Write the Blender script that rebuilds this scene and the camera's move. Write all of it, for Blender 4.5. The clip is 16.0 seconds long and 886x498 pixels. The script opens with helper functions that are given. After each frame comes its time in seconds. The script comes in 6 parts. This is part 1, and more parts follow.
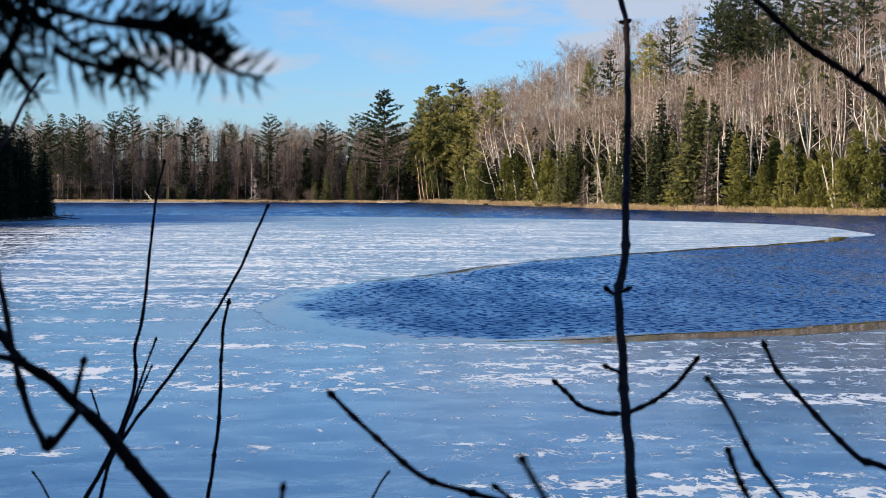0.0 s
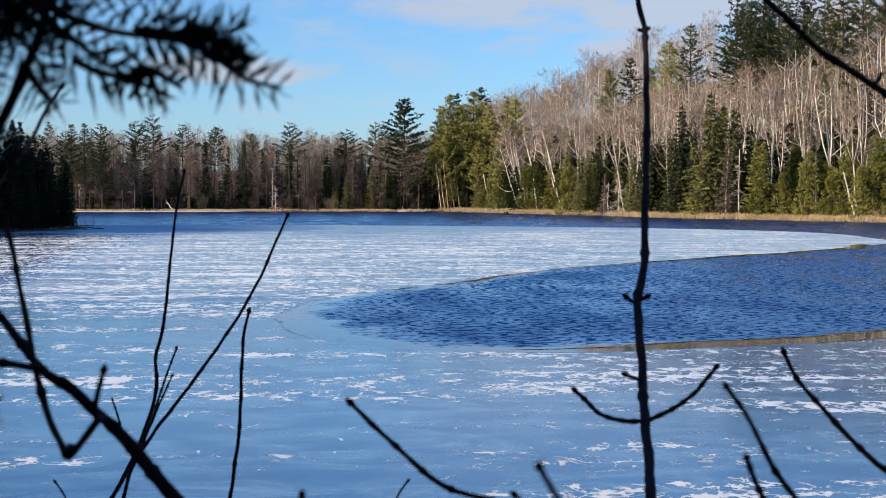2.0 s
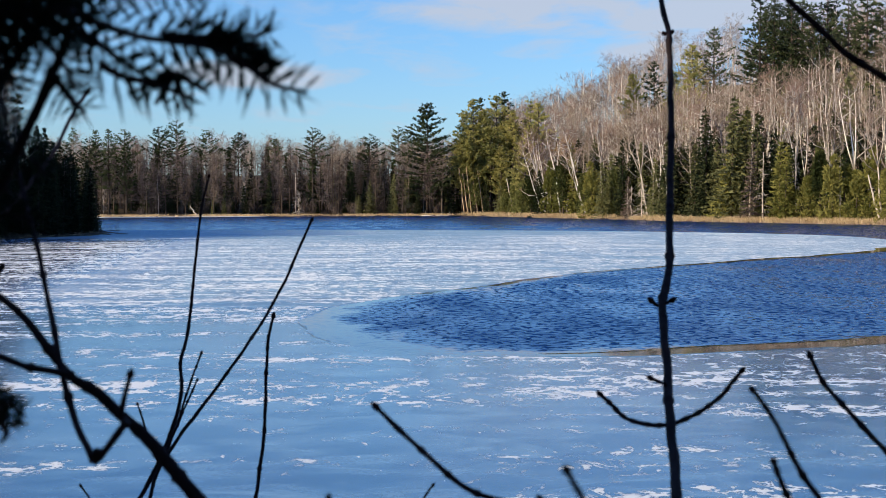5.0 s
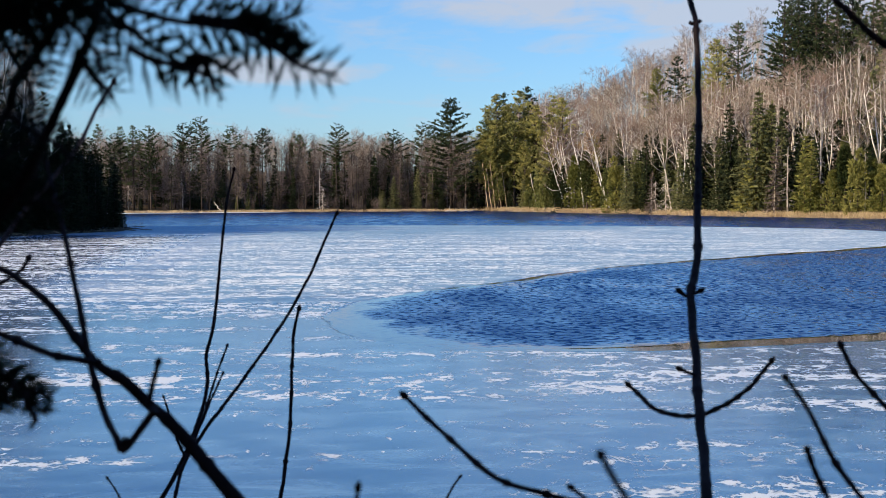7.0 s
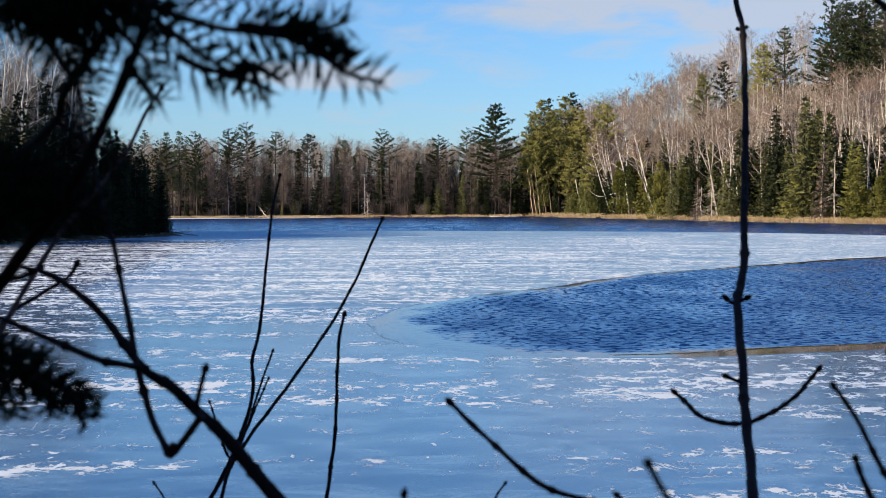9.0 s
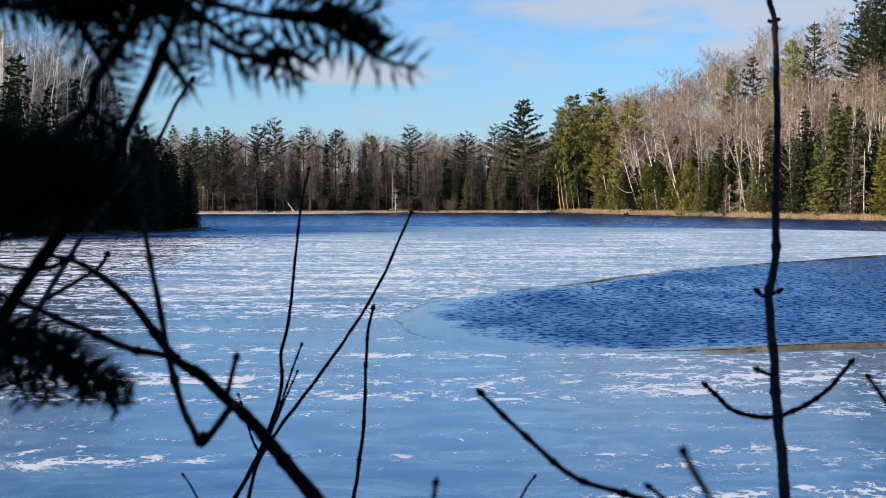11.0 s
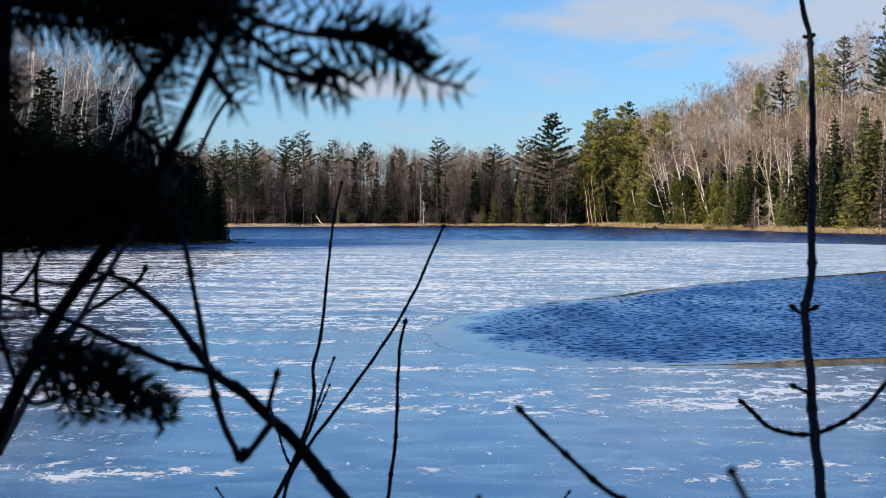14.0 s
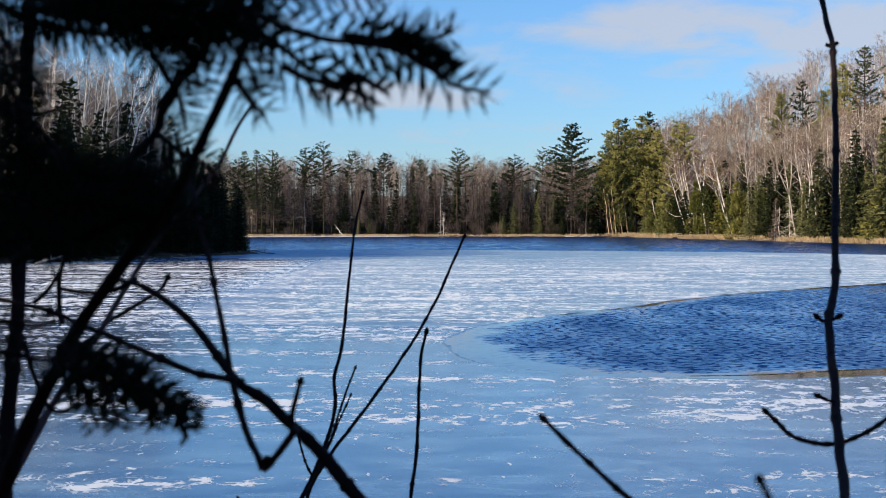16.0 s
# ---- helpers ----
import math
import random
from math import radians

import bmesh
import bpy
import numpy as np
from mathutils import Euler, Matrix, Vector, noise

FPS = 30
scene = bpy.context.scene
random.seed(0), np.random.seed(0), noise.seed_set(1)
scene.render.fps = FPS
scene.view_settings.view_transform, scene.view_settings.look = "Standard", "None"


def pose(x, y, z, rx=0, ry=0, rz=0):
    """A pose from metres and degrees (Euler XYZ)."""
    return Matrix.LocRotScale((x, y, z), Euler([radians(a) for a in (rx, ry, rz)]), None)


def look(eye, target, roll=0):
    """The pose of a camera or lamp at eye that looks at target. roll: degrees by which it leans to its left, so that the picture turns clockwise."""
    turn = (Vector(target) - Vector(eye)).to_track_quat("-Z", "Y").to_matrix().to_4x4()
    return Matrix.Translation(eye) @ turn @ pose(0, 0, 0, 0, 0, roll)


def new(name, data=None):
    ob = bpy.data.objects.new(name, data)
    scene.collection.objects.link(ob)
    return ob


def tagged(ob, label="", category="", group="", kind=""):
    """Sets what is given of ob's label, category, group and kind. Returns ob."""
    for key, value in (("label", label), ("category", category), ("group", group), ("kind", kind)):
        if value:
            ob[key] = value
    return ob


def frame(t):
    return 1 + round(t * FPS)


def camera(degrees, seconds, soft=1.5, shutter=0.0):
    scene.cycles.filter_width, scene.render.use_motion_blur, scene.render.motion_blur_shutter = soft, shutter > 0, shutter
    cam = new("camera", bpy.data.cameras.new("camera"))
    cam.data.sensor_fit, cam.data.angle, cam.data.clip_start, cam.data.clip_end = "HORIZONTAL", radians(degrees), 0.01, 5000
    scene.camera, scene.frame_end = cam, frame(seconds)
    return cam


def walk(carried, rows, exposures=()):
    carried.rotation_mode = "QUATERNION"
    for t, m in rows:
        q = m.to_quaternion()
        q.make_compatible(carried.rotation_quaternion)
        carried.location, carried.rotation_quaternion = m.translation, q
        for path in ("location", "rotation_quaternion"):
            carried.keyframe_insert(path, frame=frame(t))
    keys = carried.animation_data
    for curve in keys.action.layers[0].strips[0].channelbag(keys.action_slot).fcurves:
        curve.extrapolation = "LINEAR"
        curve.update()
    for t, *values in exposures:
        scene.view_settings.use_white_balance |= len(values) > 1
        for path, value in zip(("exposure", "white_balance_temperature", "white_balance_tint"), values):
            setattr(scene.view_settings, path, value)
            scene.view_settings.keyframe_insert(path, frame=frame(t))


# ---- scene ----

# camera: a steady hand-held pan to the left from the wooded bank
cam = camera(30.0, 16.0, soft=0.3)
PATH = [
    (0, (0.0053, -0.0036, 3.0046), (5.173, 99.792, -0.747), 0.29),
    (0.5, (0.0065, -0.0063, 3.0058), (4.902, 99.811, -0.538), 0.26),
    (1, (0.0087, -0.0123, 3.0072), (4.532, 99.829, -0.348), 0.19),
    (1.5, (0.0075, -0.0110, 3.0069), (4.171, 99.849, -0.244), 0.12),
    (2, (0.0070, -0.0069, 3.0044), (3.934, 99.863, -0.234), 0.10),
    (2.5, (0.0060, -0.0056, 3.0043), (3.680, 99.876, -0.178), 0.09),
    (3, (0.0056, -0.0067, 3.0040), (3.388, 99.888, -0.086), 0.04),
    (3.5, (0.0051, -0.0082, 3.0049), (3.111, 99.899, 0.011), 0.04),
    (4, (0.0055, -0.0090, 3.0049), (2.896, 99.905, 0.030), 0.02),
    (6.5, (0.0051, 0.0005, 2.9995), (1.578, 99.943, 0.014), -0.21),
    (7, (0.0018, 0.0020, 2.9979), (1.084, 99.943, -0.256), -0.23),
    (7.5, (0.0034, -0.0009, 2.9992), (0.685, 99.945, -0.223), -0.31),
    (8, (0.0000, 0.0000, 3.0000), (0.000, 99.955, 0.000), -0.30),
    (8.5, (-0.0022, 0.0005, 2.9992), (-0.938, 99.955, 0.147), -0.24),
    (9, (0.0008, 0.0015, 2.9988), (-1.621, 99.946, 0.096), -0.18),
    (11.5, (-0.0025, 0.0063, 2.9936), (-3.515, 99.892, -0.248), -0.05),
    (12, (-0.0009, 0.0041, 2.9939), (-3.698, 99.880, -0.342), -0.05),
    (12.5, (-0.0062, 0.0086, 2.9932), (-3.994, 99.872, -0.378), -0.03),
    (13, (-0.0061, 0.0083, 2.9945), (-4.311, 99.865, -0.178), -0.01),
    (13.5, (-0.0086, 0.0060, 2.9969), (-4.624, 99.862, 0.255), 0.02),
    (14, (-0.0114, 0.0045, 2.9970), (-4.988, 99.852, 0.627), 0.09),
    (14.5, (-0.0121, 0.0055, 2.9952), (-5.304, 99.841, 0.799), 0.06),
    (15, (-0.0116, 0.0063, 2.9953), (-5.586, 99.830, 0.937), 0.09),
    (15.5, (-0.0144, 0.0073, 2.9960), (-5.890, 99.818, 1.156), 0.06),
    (16, (-0.0142, 0.0076, 2.9949), (-6.193, 99.801, 1.263), 0.05),
]
walk(cam, [(t, look(eye, target, roll)) for t, eye, target, roll in PATH], [(0.0, 0.85, 5350, 6), (16.0, 0.85, 5350, 6)])
cam.data.dof.use_dof = True
cam.data.dof.focus_distance = 150.0
cam.data.dof.aperture_fstop = 19.0

# ---- light: low autumn sun from the left, blue sky with thin cloud ----
SUN_AZ, SUN_EL = 118.0, 24.0   # degrees to the left of the way ahead, and up
to_sun = Vector((-math.sin(radians(SUN_AZ)) * math.cos(radians(SUN_EL)), math.cos(radians(SUN_AZ)) * math.cos(radians(SUN_EL)), math.sin(radians(SUN_EL))))
sun = new("sun", bpy.data.lights.new("sun", "SUN"))
sun.data.energy, sun.data.angle, sun.data.color = 5.0, radians(0.6), (1.0, 0.68, 0.36)
sun.matrix_world = look(to_sun * 100, (0, 0, 0))


class Nodes:
    """Short hand for building a node tree."""

    def __init__(self, tree):
        self.tree = tree
        tree.nodes.clear()

    def add(self, kind, **settings):
        node = self.tree.nodes.new(kind)
        for key, value in settings.items():
            if key == "inputs":
                for name, v in value.items():
                    if isinstance(v, bpy.types.NodeSocket):
                        self.tree.links.new(v, node.inputs[name])
                    else:
                        node.inputs[name].default_value = v
            elif key == "operation":
                node.operation = value
            elif key == "use_clamp":
                node.use_clamp = value
            elif key == "data_type":
                node.data_type = value
            elif key == "blend_type":
                node.blend_type = value
            elif key == "interpolation_type":
                node.interpolation_type = value
            elif key == "attribute_name":
                node.attribute_name = value
        return node

    def math(self, op, a, b=0.0, clamp=False):
        n = self.add("ShaderNodeMath", operation=op, use_clamp=clamp)
        for k, v in enumerate((a, b)):
            if isinstance(v, bpy.types.NodeSocket):
                self.tree.links.new(v, n.inputs[k])
            else:
                n.inputs[k].default_value = v
        return n.outputs[0]

    def ramp(self, fac, stops):
        n = self.add("ShaderNodeValToRGB", inputs={"Fac": fac})
        cr = n.color_ramp
        while len(cr.elements) < len(stops):
            cr.elements.new(0.5)
        for e, (p, c) in zip(cr.elements, stops):
            e.position, e.color = p, (*c, 1) if len(c) == 3 else c
        return n.outputs["Color"]

    def noise(self, vector, scale, detail=4.0, rough=0.55, distortion=0.0):
        return self.add("ShaderNodeTexNoise", inputs={"Vector": vector, "Scale": scale, "Detail": detail, "Roughness": rough, "Distortion": distortion}).outputs["Fac"]

    def mix(self, fac, a, b, blend="MIX"):
        n = self.add("ShaderNodeMix", data_type="RGBA", blend_type=blend)
        for k, v in ((0, fac), (6, a), (7, b)):
            if isinstance(v, bpy.types.NodeSocket):
                self.tree.links.new(v, n.inputs[k])
            else:
                n.inputs[k].default_value = (*v, 1) if k else v
        return n.outputs[2]

    def scaled(self, vector, s):
        return self.add("ShaderNodeVectorMath", operation="MULTIPLY", inputs={0: vector, 1: s}).outputs[0]


world = bpy.data.worlds.new("world")
scene.world = world
world.use_nodes = True
w = Nodes(world.node_tree)
sky = w.add("ShaderNodeTexSky")
sky.sky_type, sky.sun_disc = "NISHITA", False
sky.sun_elevation, sky.sun_rotation = radians(SUN_EL), radians(-SUN_AZ)
sky.air_density, sky.dust_density, sky.ozone_density = 1.0, 0.3, 4.0
way = w.add("ShaderNodeTexCoord").outputs["Generated"]
xyz = w.add("ShaderNodeSeparateXYZ", inputs={0: way})
high = w.math("MAXIMUM", w.math("ADD", xyz.outputs[2], 0.06), 0.03)
plane = w.add("ShaderNodeCombineXYZ", inputs={0: w.math("DIVIDE", xyz.outputs[0], high), 1: w.math("DIVIDE", xyz.outputs[1], high), 2: 0.0}).outputs[0]
soft_cloud = w.noise(w.scaled(plane, (0.55, 0.28, 1.0)), 1.0, 5.0, 0.55, 0.3)


def bank(u, v, wide, deep, much):
    """A bank of cloud about one place of the cloud plane."""
    at = w.add("ShaderNodeSeparateXYZ", inputs={0: plane})
    a = w.math("POWER", w.math("ABSOLUTE", w.math("DIVIDE", w.math("SUBTRACT", at.outputs[0], u), wide)), 2.0)
    b = w.math("POWER", w.math("ABSOLUTE", w.math("DIVIDE", w.math("SUBTRACT", at.outputs[1], v), deep)), 2.0)
    return w.math("MULTIPLY", w.math("SUBTRACT", 1.0, w.math("ADD", a, b), True), much)


banks = w.math("ADD", bank(0.95, 5.7, 1.15, 0.66, 0.52), w.math("ADD", bank(-0.6, 7.4, 0.55, 0.6, 0.42), bank(0.95, 6.7, 0.6, 0.55, 0.42)))
fine_cloud = w.noise(w.scaled(plane, (2.2, 1.1, 1.0)), 1.0, 6.0, 0.6, 0.4)
mass = w.math("ADD", w.math("ADD", w.math("MULTIPLY", soft_cloud, 0.45), w.math("SUBTRACT", w.math("MULTIPLY", fine_cloud, 0.95), 0.2)), w.math("MULTIPLY", banks, w.math("ADD", w.math("MULTIPLY", fine_cloud, 1.6), 0.2)))
cloud = w.ramp(mass, [(0.525, (0, 0, 0)), (0.86, (0.82, 0.82, 0.82))])
blue = w.mix(1.0, sky.outputs[0], (0.825, 0.888, 1.0), "MULTIPLY")
sky_col = w.mix(cloud, blue, (4.75, 4.35, 4.2))
back = w.add("ShaderNodeBackground", inputs={"Color": sky_col, "Strength": 0.075})
w.add("ShaderNodeOutputWorld", inputs={"Surface": back.outputs[0]})

# ---- materials ----


def material(name):
    m = bpy.data.materials.new(name)
    m.use_nodes = True
    n = Nodes(m.node_tree)
    p = n.add("ShaderNodeBsdfPrincipled")
    n.add("ShaderNodeOutputMaterial", inputs={"Surface": p.outputs[0]})
    return m, n, p


def surface(name, dark, light, scale=3.0, rough=0.8, bump=0.3, stretch=(1, 1, 1), per_object=0.25, per_piece=0.0, spec=0.3, leaf=0.0, blotch=0.5):
    """A mottled surface: two tones by noise at two scales, varied from thing to thing and from piece to piece."""
    m, n, p = material(name)
    at = n.add("ShaderNodeNewGeometry")
    pos = n.scaled(at.outputs["Position"], stretch)
    big, fine = n.noise(pos, scale * 0.18, 3.0), n.noise(pos, scale, 5.0, 0.65)
    v = n.math("ADD", n.math("ADD", n.math("MULTIPLY", n.math("SUBTRACT", big, 0.5), blotch), 0.25), n.math("MULTIPLY", fine, 0.5))
    r = n.add("ShaderNodeObjectInfo").outputs["Random"]
    v = n.math("ADD", v, n.math("MULTIPLY", n.math("SUBTRACT", r, 0.5), per_object))
    if per_piece:
        v = n.math("ADD", v, n.math("MULTIPLY", n.math("SUBTRACT", at.outputs["Random Per Island"], 0.5), per_piece))
    tone = n.ramp(v, [(0.32, dark), (0.68, light)])
    n.tree.links.new(tone, p.inputs["Base Color"])
    if leaf:
        # thin leaves let some light through
        lit = n.add("ShaderNodeBsdfTranslucent", inputs={"Color": tone})
        both = n.add("ShaderNodeMixShader", inputs={0: leaf, 1: p.outputs[0], 2: lit.outputs[0]})
        n.tree.links.new(both.outputs[0], n.tree.nodes["Material Output"].inputs["Surface"])
    p.inputs["Roughness"].default_value, p.inputs["Specular IOR Level"].default_value = rough, spec
    if bump:
        b = n.add("ShaderNodeBump", inputs={"Height": fine, "Strength": bump, "Distance": 0.5 / scale})
        n.tree.links.new(b.outputs[0], p.inputs["Normal"])
    return m


bark_birch = surface("birch_bark", (0.22, 0.20, 0.185), (0.80, 0.78, 0.74), 2.5, 0.7, 0.2, (1, 1, 2.5), 0.3)
bark_white = surface("white_birch_bark", (0.42, 0.40, 0.37), (0.86, 0.85, 0.82), 2.5, 0.7, 0.2, (1, 1, 2.5), 0.15)
bark_grey = surface("grey_bark", (0.04, 0.033, 0.027), (0.17, 0.145, 0.12), 4.0, 0.9, 0.4, (1, 1, 0.4), 0.3)
bark_pale = surface("pale_grey_bark", (0.17, 0.15, 0.13), (0.52, 0.48, 0.43), 4.0, 0.85, 0.3, (1, 1, 0.6), 0.3)
bark_tan = surface("tan_cedar_bark", (0.20, 0.15, 0.10), (0.44, 0.35, 0.24), 4.0, 0.85, 0.3, (1, 1, 0.4), 0.3)
bark_conifer = surface("conifer_bark", (0.03, 0.025, 0.022), (0.085, 0.067, 0.054), 5.0, 0.9, 0.5, (1, 1, 0.3), 0.2)
bark_dead = surface("weathered_dead_wood", (0.32, 0.29, 0.26), (0.62, 0.58, 0.53), 6.0, 0.9, 0.3, (1, 1, 0.25), 0.2)
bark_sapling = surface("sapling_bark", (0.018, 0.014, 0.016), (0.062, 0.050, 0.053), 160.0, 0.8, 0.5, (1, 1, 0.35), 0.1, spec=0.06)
# twig bark toned paler, for light falling on one thin shoot
bark_lit_shoot = surface("lit_shoot_bark", (0.085, 0.062, 0.066), (0.19, 0.145, 0.148), 160.0, 0.7, 0.4, (1, 1, 0.4), 0.1, spec=0.1)
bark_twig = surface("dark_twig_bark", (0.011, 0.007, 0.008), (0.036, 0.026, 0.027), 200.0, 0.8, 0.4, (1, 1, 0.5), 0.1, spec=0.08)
bud_skin = surface("bud_scale", (0.012, 0.007, 0.007), (0.035, 0.02, 0.018), 300.0, 0.7, 0.3, spec=0.1)
twigs_red = surface("reddish_twigs", (0.100, 0.070, 0.061), (0.27, 0.200, 0.172), 0.8, 0.85, 0, per_object=0.5, per_piece=0.3, blotch=1.5)
twigs_grey = surface("grey_twigs", (0.096, 0.078, 0.065), (0.275, 0.230, 0.192), 0.8, 0.85, 0, per_object=0.4, per_piece=0.3, blotch=1.5)
twigs_larch = surface("bare_larch_twigs", (0.066, 0.053, 0.050), (0.155, 0.128, 0.117), 0.8, 0.9, 0, per_object=0.5, per_piece=0.3, blotch=1.5)
twigs_pale = surface("pale_aspen_twigs", (0.15, 0.13, 0.115), (0.30, 0.268, 0.24), 0.8, 0.9, 0, per_object=0.3, per_piece=0.3, blotch=1.5)
twigs_gold = surface("last_yellow_leaves", (0.30, 0.17, 0.05), (0.45, 0.30, 0.10), 0.8, 0.85, 0, per_object=0.2, per_piece=0.4)
needles_spruce = surface("spruce_needles", (0.026, 0.037, 0.018), (0.20, 0.21, 0.095), 1.6, 0.85, 0, per_object=1.0, per_piece=0.25, spec=0.08, leaf=0.35)
needles_cedar = surface("cedar_leaves", (0.030, 0.042, 0.014), (0.19, 0.205, 0.070), 1.2, 0.85, 0, per_object=0.8, per_piece=0.3, spec=0.08, leaf=0.3)
# yellow-green of its own, brightened further to put sunlight into the needles
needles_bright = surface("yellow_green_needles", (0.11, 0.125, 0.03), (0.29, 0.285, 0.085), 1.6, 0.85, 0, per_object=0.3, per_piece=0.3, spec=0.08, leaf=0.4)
needles_dead = surface("dead_twigs", (0.085, 0.066, 0.056), (0.20, 0.165, 0.145), 1.6, 0.9, 0, per_object=0.4, per_piece=0.3)
# spruce needles darkened: the shade of bank and woods put into the colour
needles_shaded = surface("shaded_spruce_needles", (0.010, 0.017, 0.009), (0.042, 0.055, 0.028), 1.6, 0.85, 0, per_object=0.5, per_piece=0.25, spec=0.08, leaf=0.2)
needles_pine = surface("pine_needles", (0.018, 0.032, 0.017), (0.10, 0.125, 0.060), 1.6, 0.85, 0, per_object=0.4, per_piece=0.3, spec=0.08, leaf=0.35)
# olive pine needles with the sun's brightness put into the colour
needles_pine_lit = surface("sunlit_pine_needles", (0.16, 0.178, 0.062), (0.47, 0.455, 0.165), 1.6, 0.85, 0, per_object=0.3, per_piece=0.3, spec=0.08, leaf=0.45)
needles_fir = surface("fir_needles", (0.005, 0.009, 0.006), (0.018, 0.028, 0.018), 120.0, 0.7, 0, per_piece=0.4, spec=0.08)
grass_gold = surface("dry_marsh_grass", (0.36, 0.28, 0.16), (0.66, 0.55, 0.36), 0.6, 0.9, 0, per_piece=0.5, leaf=0.3)
ground_mat = surface("leaf_litter_ground", (0.025, 0.018, 0.012), (0.09, 0.065, 0.038), 1.2, 0.95, 0.6)


def ice_material():
    m, n, p = material("lake_ice")
    pos = n.add("ShaderNodeNewGeometry").outputs["Position"]
    at = n.add("ShaderNodeSeparateXYZ", inputs={0: pos})
    x, y = at.outputs[0], at.outputs[1]
    big = n.noise(pos, 0.11, 3.0, 0.6)
    mid = n.noise(pos, 0.5, 5.0, 0.6)
    tone = n.math("ADD", n.math("MULTIPLY", big, 0.6), n.math("MULTIPLY", mid, 0.4))
    ice = n.ramp(tone, [(0.35, (0.018, 0.060, 0.168)), (0.65, (0.042, 0.106, 0.250))])
    # how much snow lies: little close by, most out on the open lake, none along the far edge
    cover = n.ramp(n.math("MULTIPLY", n.math("SUBTRACT", y, n.math("MULTIPLY", n.math("MAXIMUM", x, 0.0), 1.3)), 0.005), [(0.08, (0.0, 0, 0)), (0.18, (0.05, 0, 0)), (0.235, (0.85, 0, 0)), (0.48, (1.0, 0, 0)), (0.58, (0.8, 0, 0)), (0.68, (0.0, 0, 0))])
    cover = n.add("ShaderNodeSeparateColor", inputs={0: cover}).outputs[0]
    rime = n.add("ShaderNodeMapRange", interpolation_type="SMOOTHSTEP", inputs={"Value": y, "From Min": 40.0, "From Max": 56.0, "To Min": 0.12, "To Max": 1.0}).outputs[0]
    # near the point: less frost, and a lavender tint painting in the bank's reflection
    off_bank_reflection = n.add("ShaderNodeMapRange", interpolation_type="SMOOTHSTEP", inputs={"Value": n.math("ADD", x, n.math("MULTIPLY", y, 0.07)), "From Min": -12.0, "From Max": -3.0, "To Min": 0.0, "To Max": 1.0}).outputs[0]
    off_bank_reflection = n.math("MAXIMUM", off_bank_reflection, n.add("ShaderNodeMapRange", interpolation_type="SMOOTHSTEP", inputs={"Value": y, "From Min": 118.0, "From Max": 145.0}).outputs[0])
    # fields where the snow gathers
    patch = n.noise(n.scaled(pos, (0.26, 1.0, 1)), 0.5, 4.0, 0.6, 0.3)
    sides = n.math("MULTIPLY", n.math("SUBTRACT", n.math("ABSOLUTE", n.math("SUBTRACT", x, -0.3)), 2.0), 0.03)
    sides = n.math("MAXIMUM", n.math("MINIMUM", sides, 0.025), 0.0)
    field = n.math("ADD", n.math("ADD", n.math("MULTIPLY", n.math("SUBTRACT", patch, 0.5), 1.25), sides), n.math("MULTIPLY", cover, 0.15))
    # a belt of drifted snow before the open water, and swept ice nearer to the bank
    belt = n.math("MAXIMUM", n.math("SUBTRACT", 1.0, n.math("MULTIPLY", n.math("ABSOLUTE", n.math("SUBTRACT", y, 26.8)), 0.22)), 0.0)
    swept = n.math("MULTIPLY", n.math("MAXIMUM", n.math("SUBTRACT", 1.0, n.math("MULTIPLY", n.math("ABSOLUTE", n.math("ADD", x, 0.8)), 0.30)), 0.0), n.math("MULTIPLY", n.math("SUBTRACT", 23.5, y), 0.5, True))
    field = n.math("ADD", field, n.math("SUBTRACT", n.math("MULTIPLY", belt, 0.11), n.math("MULTIPLY", swept, 0.16)))
    # torn flecks with hard edges
    fleck = n.noise(n.scaled(pos, (2.0, 1.6, 1)), 1.0, 7.0, 0.67, 0.4)
    level = n.math("SUBTRACT", n.math("ADD", fleck, n.math("MULTIPLY", field, 0.5)), 0.64)
    # thin wavy lines along the edges of old drifts
    line = n.noise(n.scaled(pos, (1.5, 0.95, 1)), 1.0, 5.0, 0.6, 0.6)
    wire = n.math("SUBTRACT", n.math("ADD", 0.012, n.math("MULTIPLY", field, 0.15)), n.math("ABSOLUTE", n.math("SUBTRACT", line, 0.5)))
    level = n.math("MAXIMUM", level, n.math("MULTIPLY", n.math("ADD", wire, n.math("MULTIPLY", n.math("SUBTRACT", fleck, 0.55), 0.16)), 0.8))
    # fine grains between them, out on the lake
    fine = n.noise(n.scaled(pos, (5.0, 1.5, 1)), 1.0, 4.0, 0.6, 0.3)
    level = n.math("MAXIMUM", level, n.math("SUBTRACT", n.math("ADD", fine, n.math("MULTIPLY", cover, 0.10)), 0.70))
    long_drift = n.noise(n.scaled(pos, (1.0, 0.30, 1)), 1.0, 5.0, 0.6, 0.6)
    level = n.math("MAXIMUM", level, n.math("SUBTRACT", n.math("ADD", long_drift, n.math("MULTIPLY", cover, 0.13)), 0.735))
    # a few long straight scratches that cross at a slant
    for slope, shift in ((0.42, 3.0), (-0.30, 11.0)):
        across = n.math("ADD", n.math("ADD", x, n.math("MULTIPLY", y, slope)), n.math("MULTIPLY", n.math("SUBTRACT", mid, 0.5), 0.8))
        cut = n.math("ABSOLUTE", n.math("SUBTRACT", n.math("PINGPONG", n.math("ADD", across, shift), 2.9), 1.45))
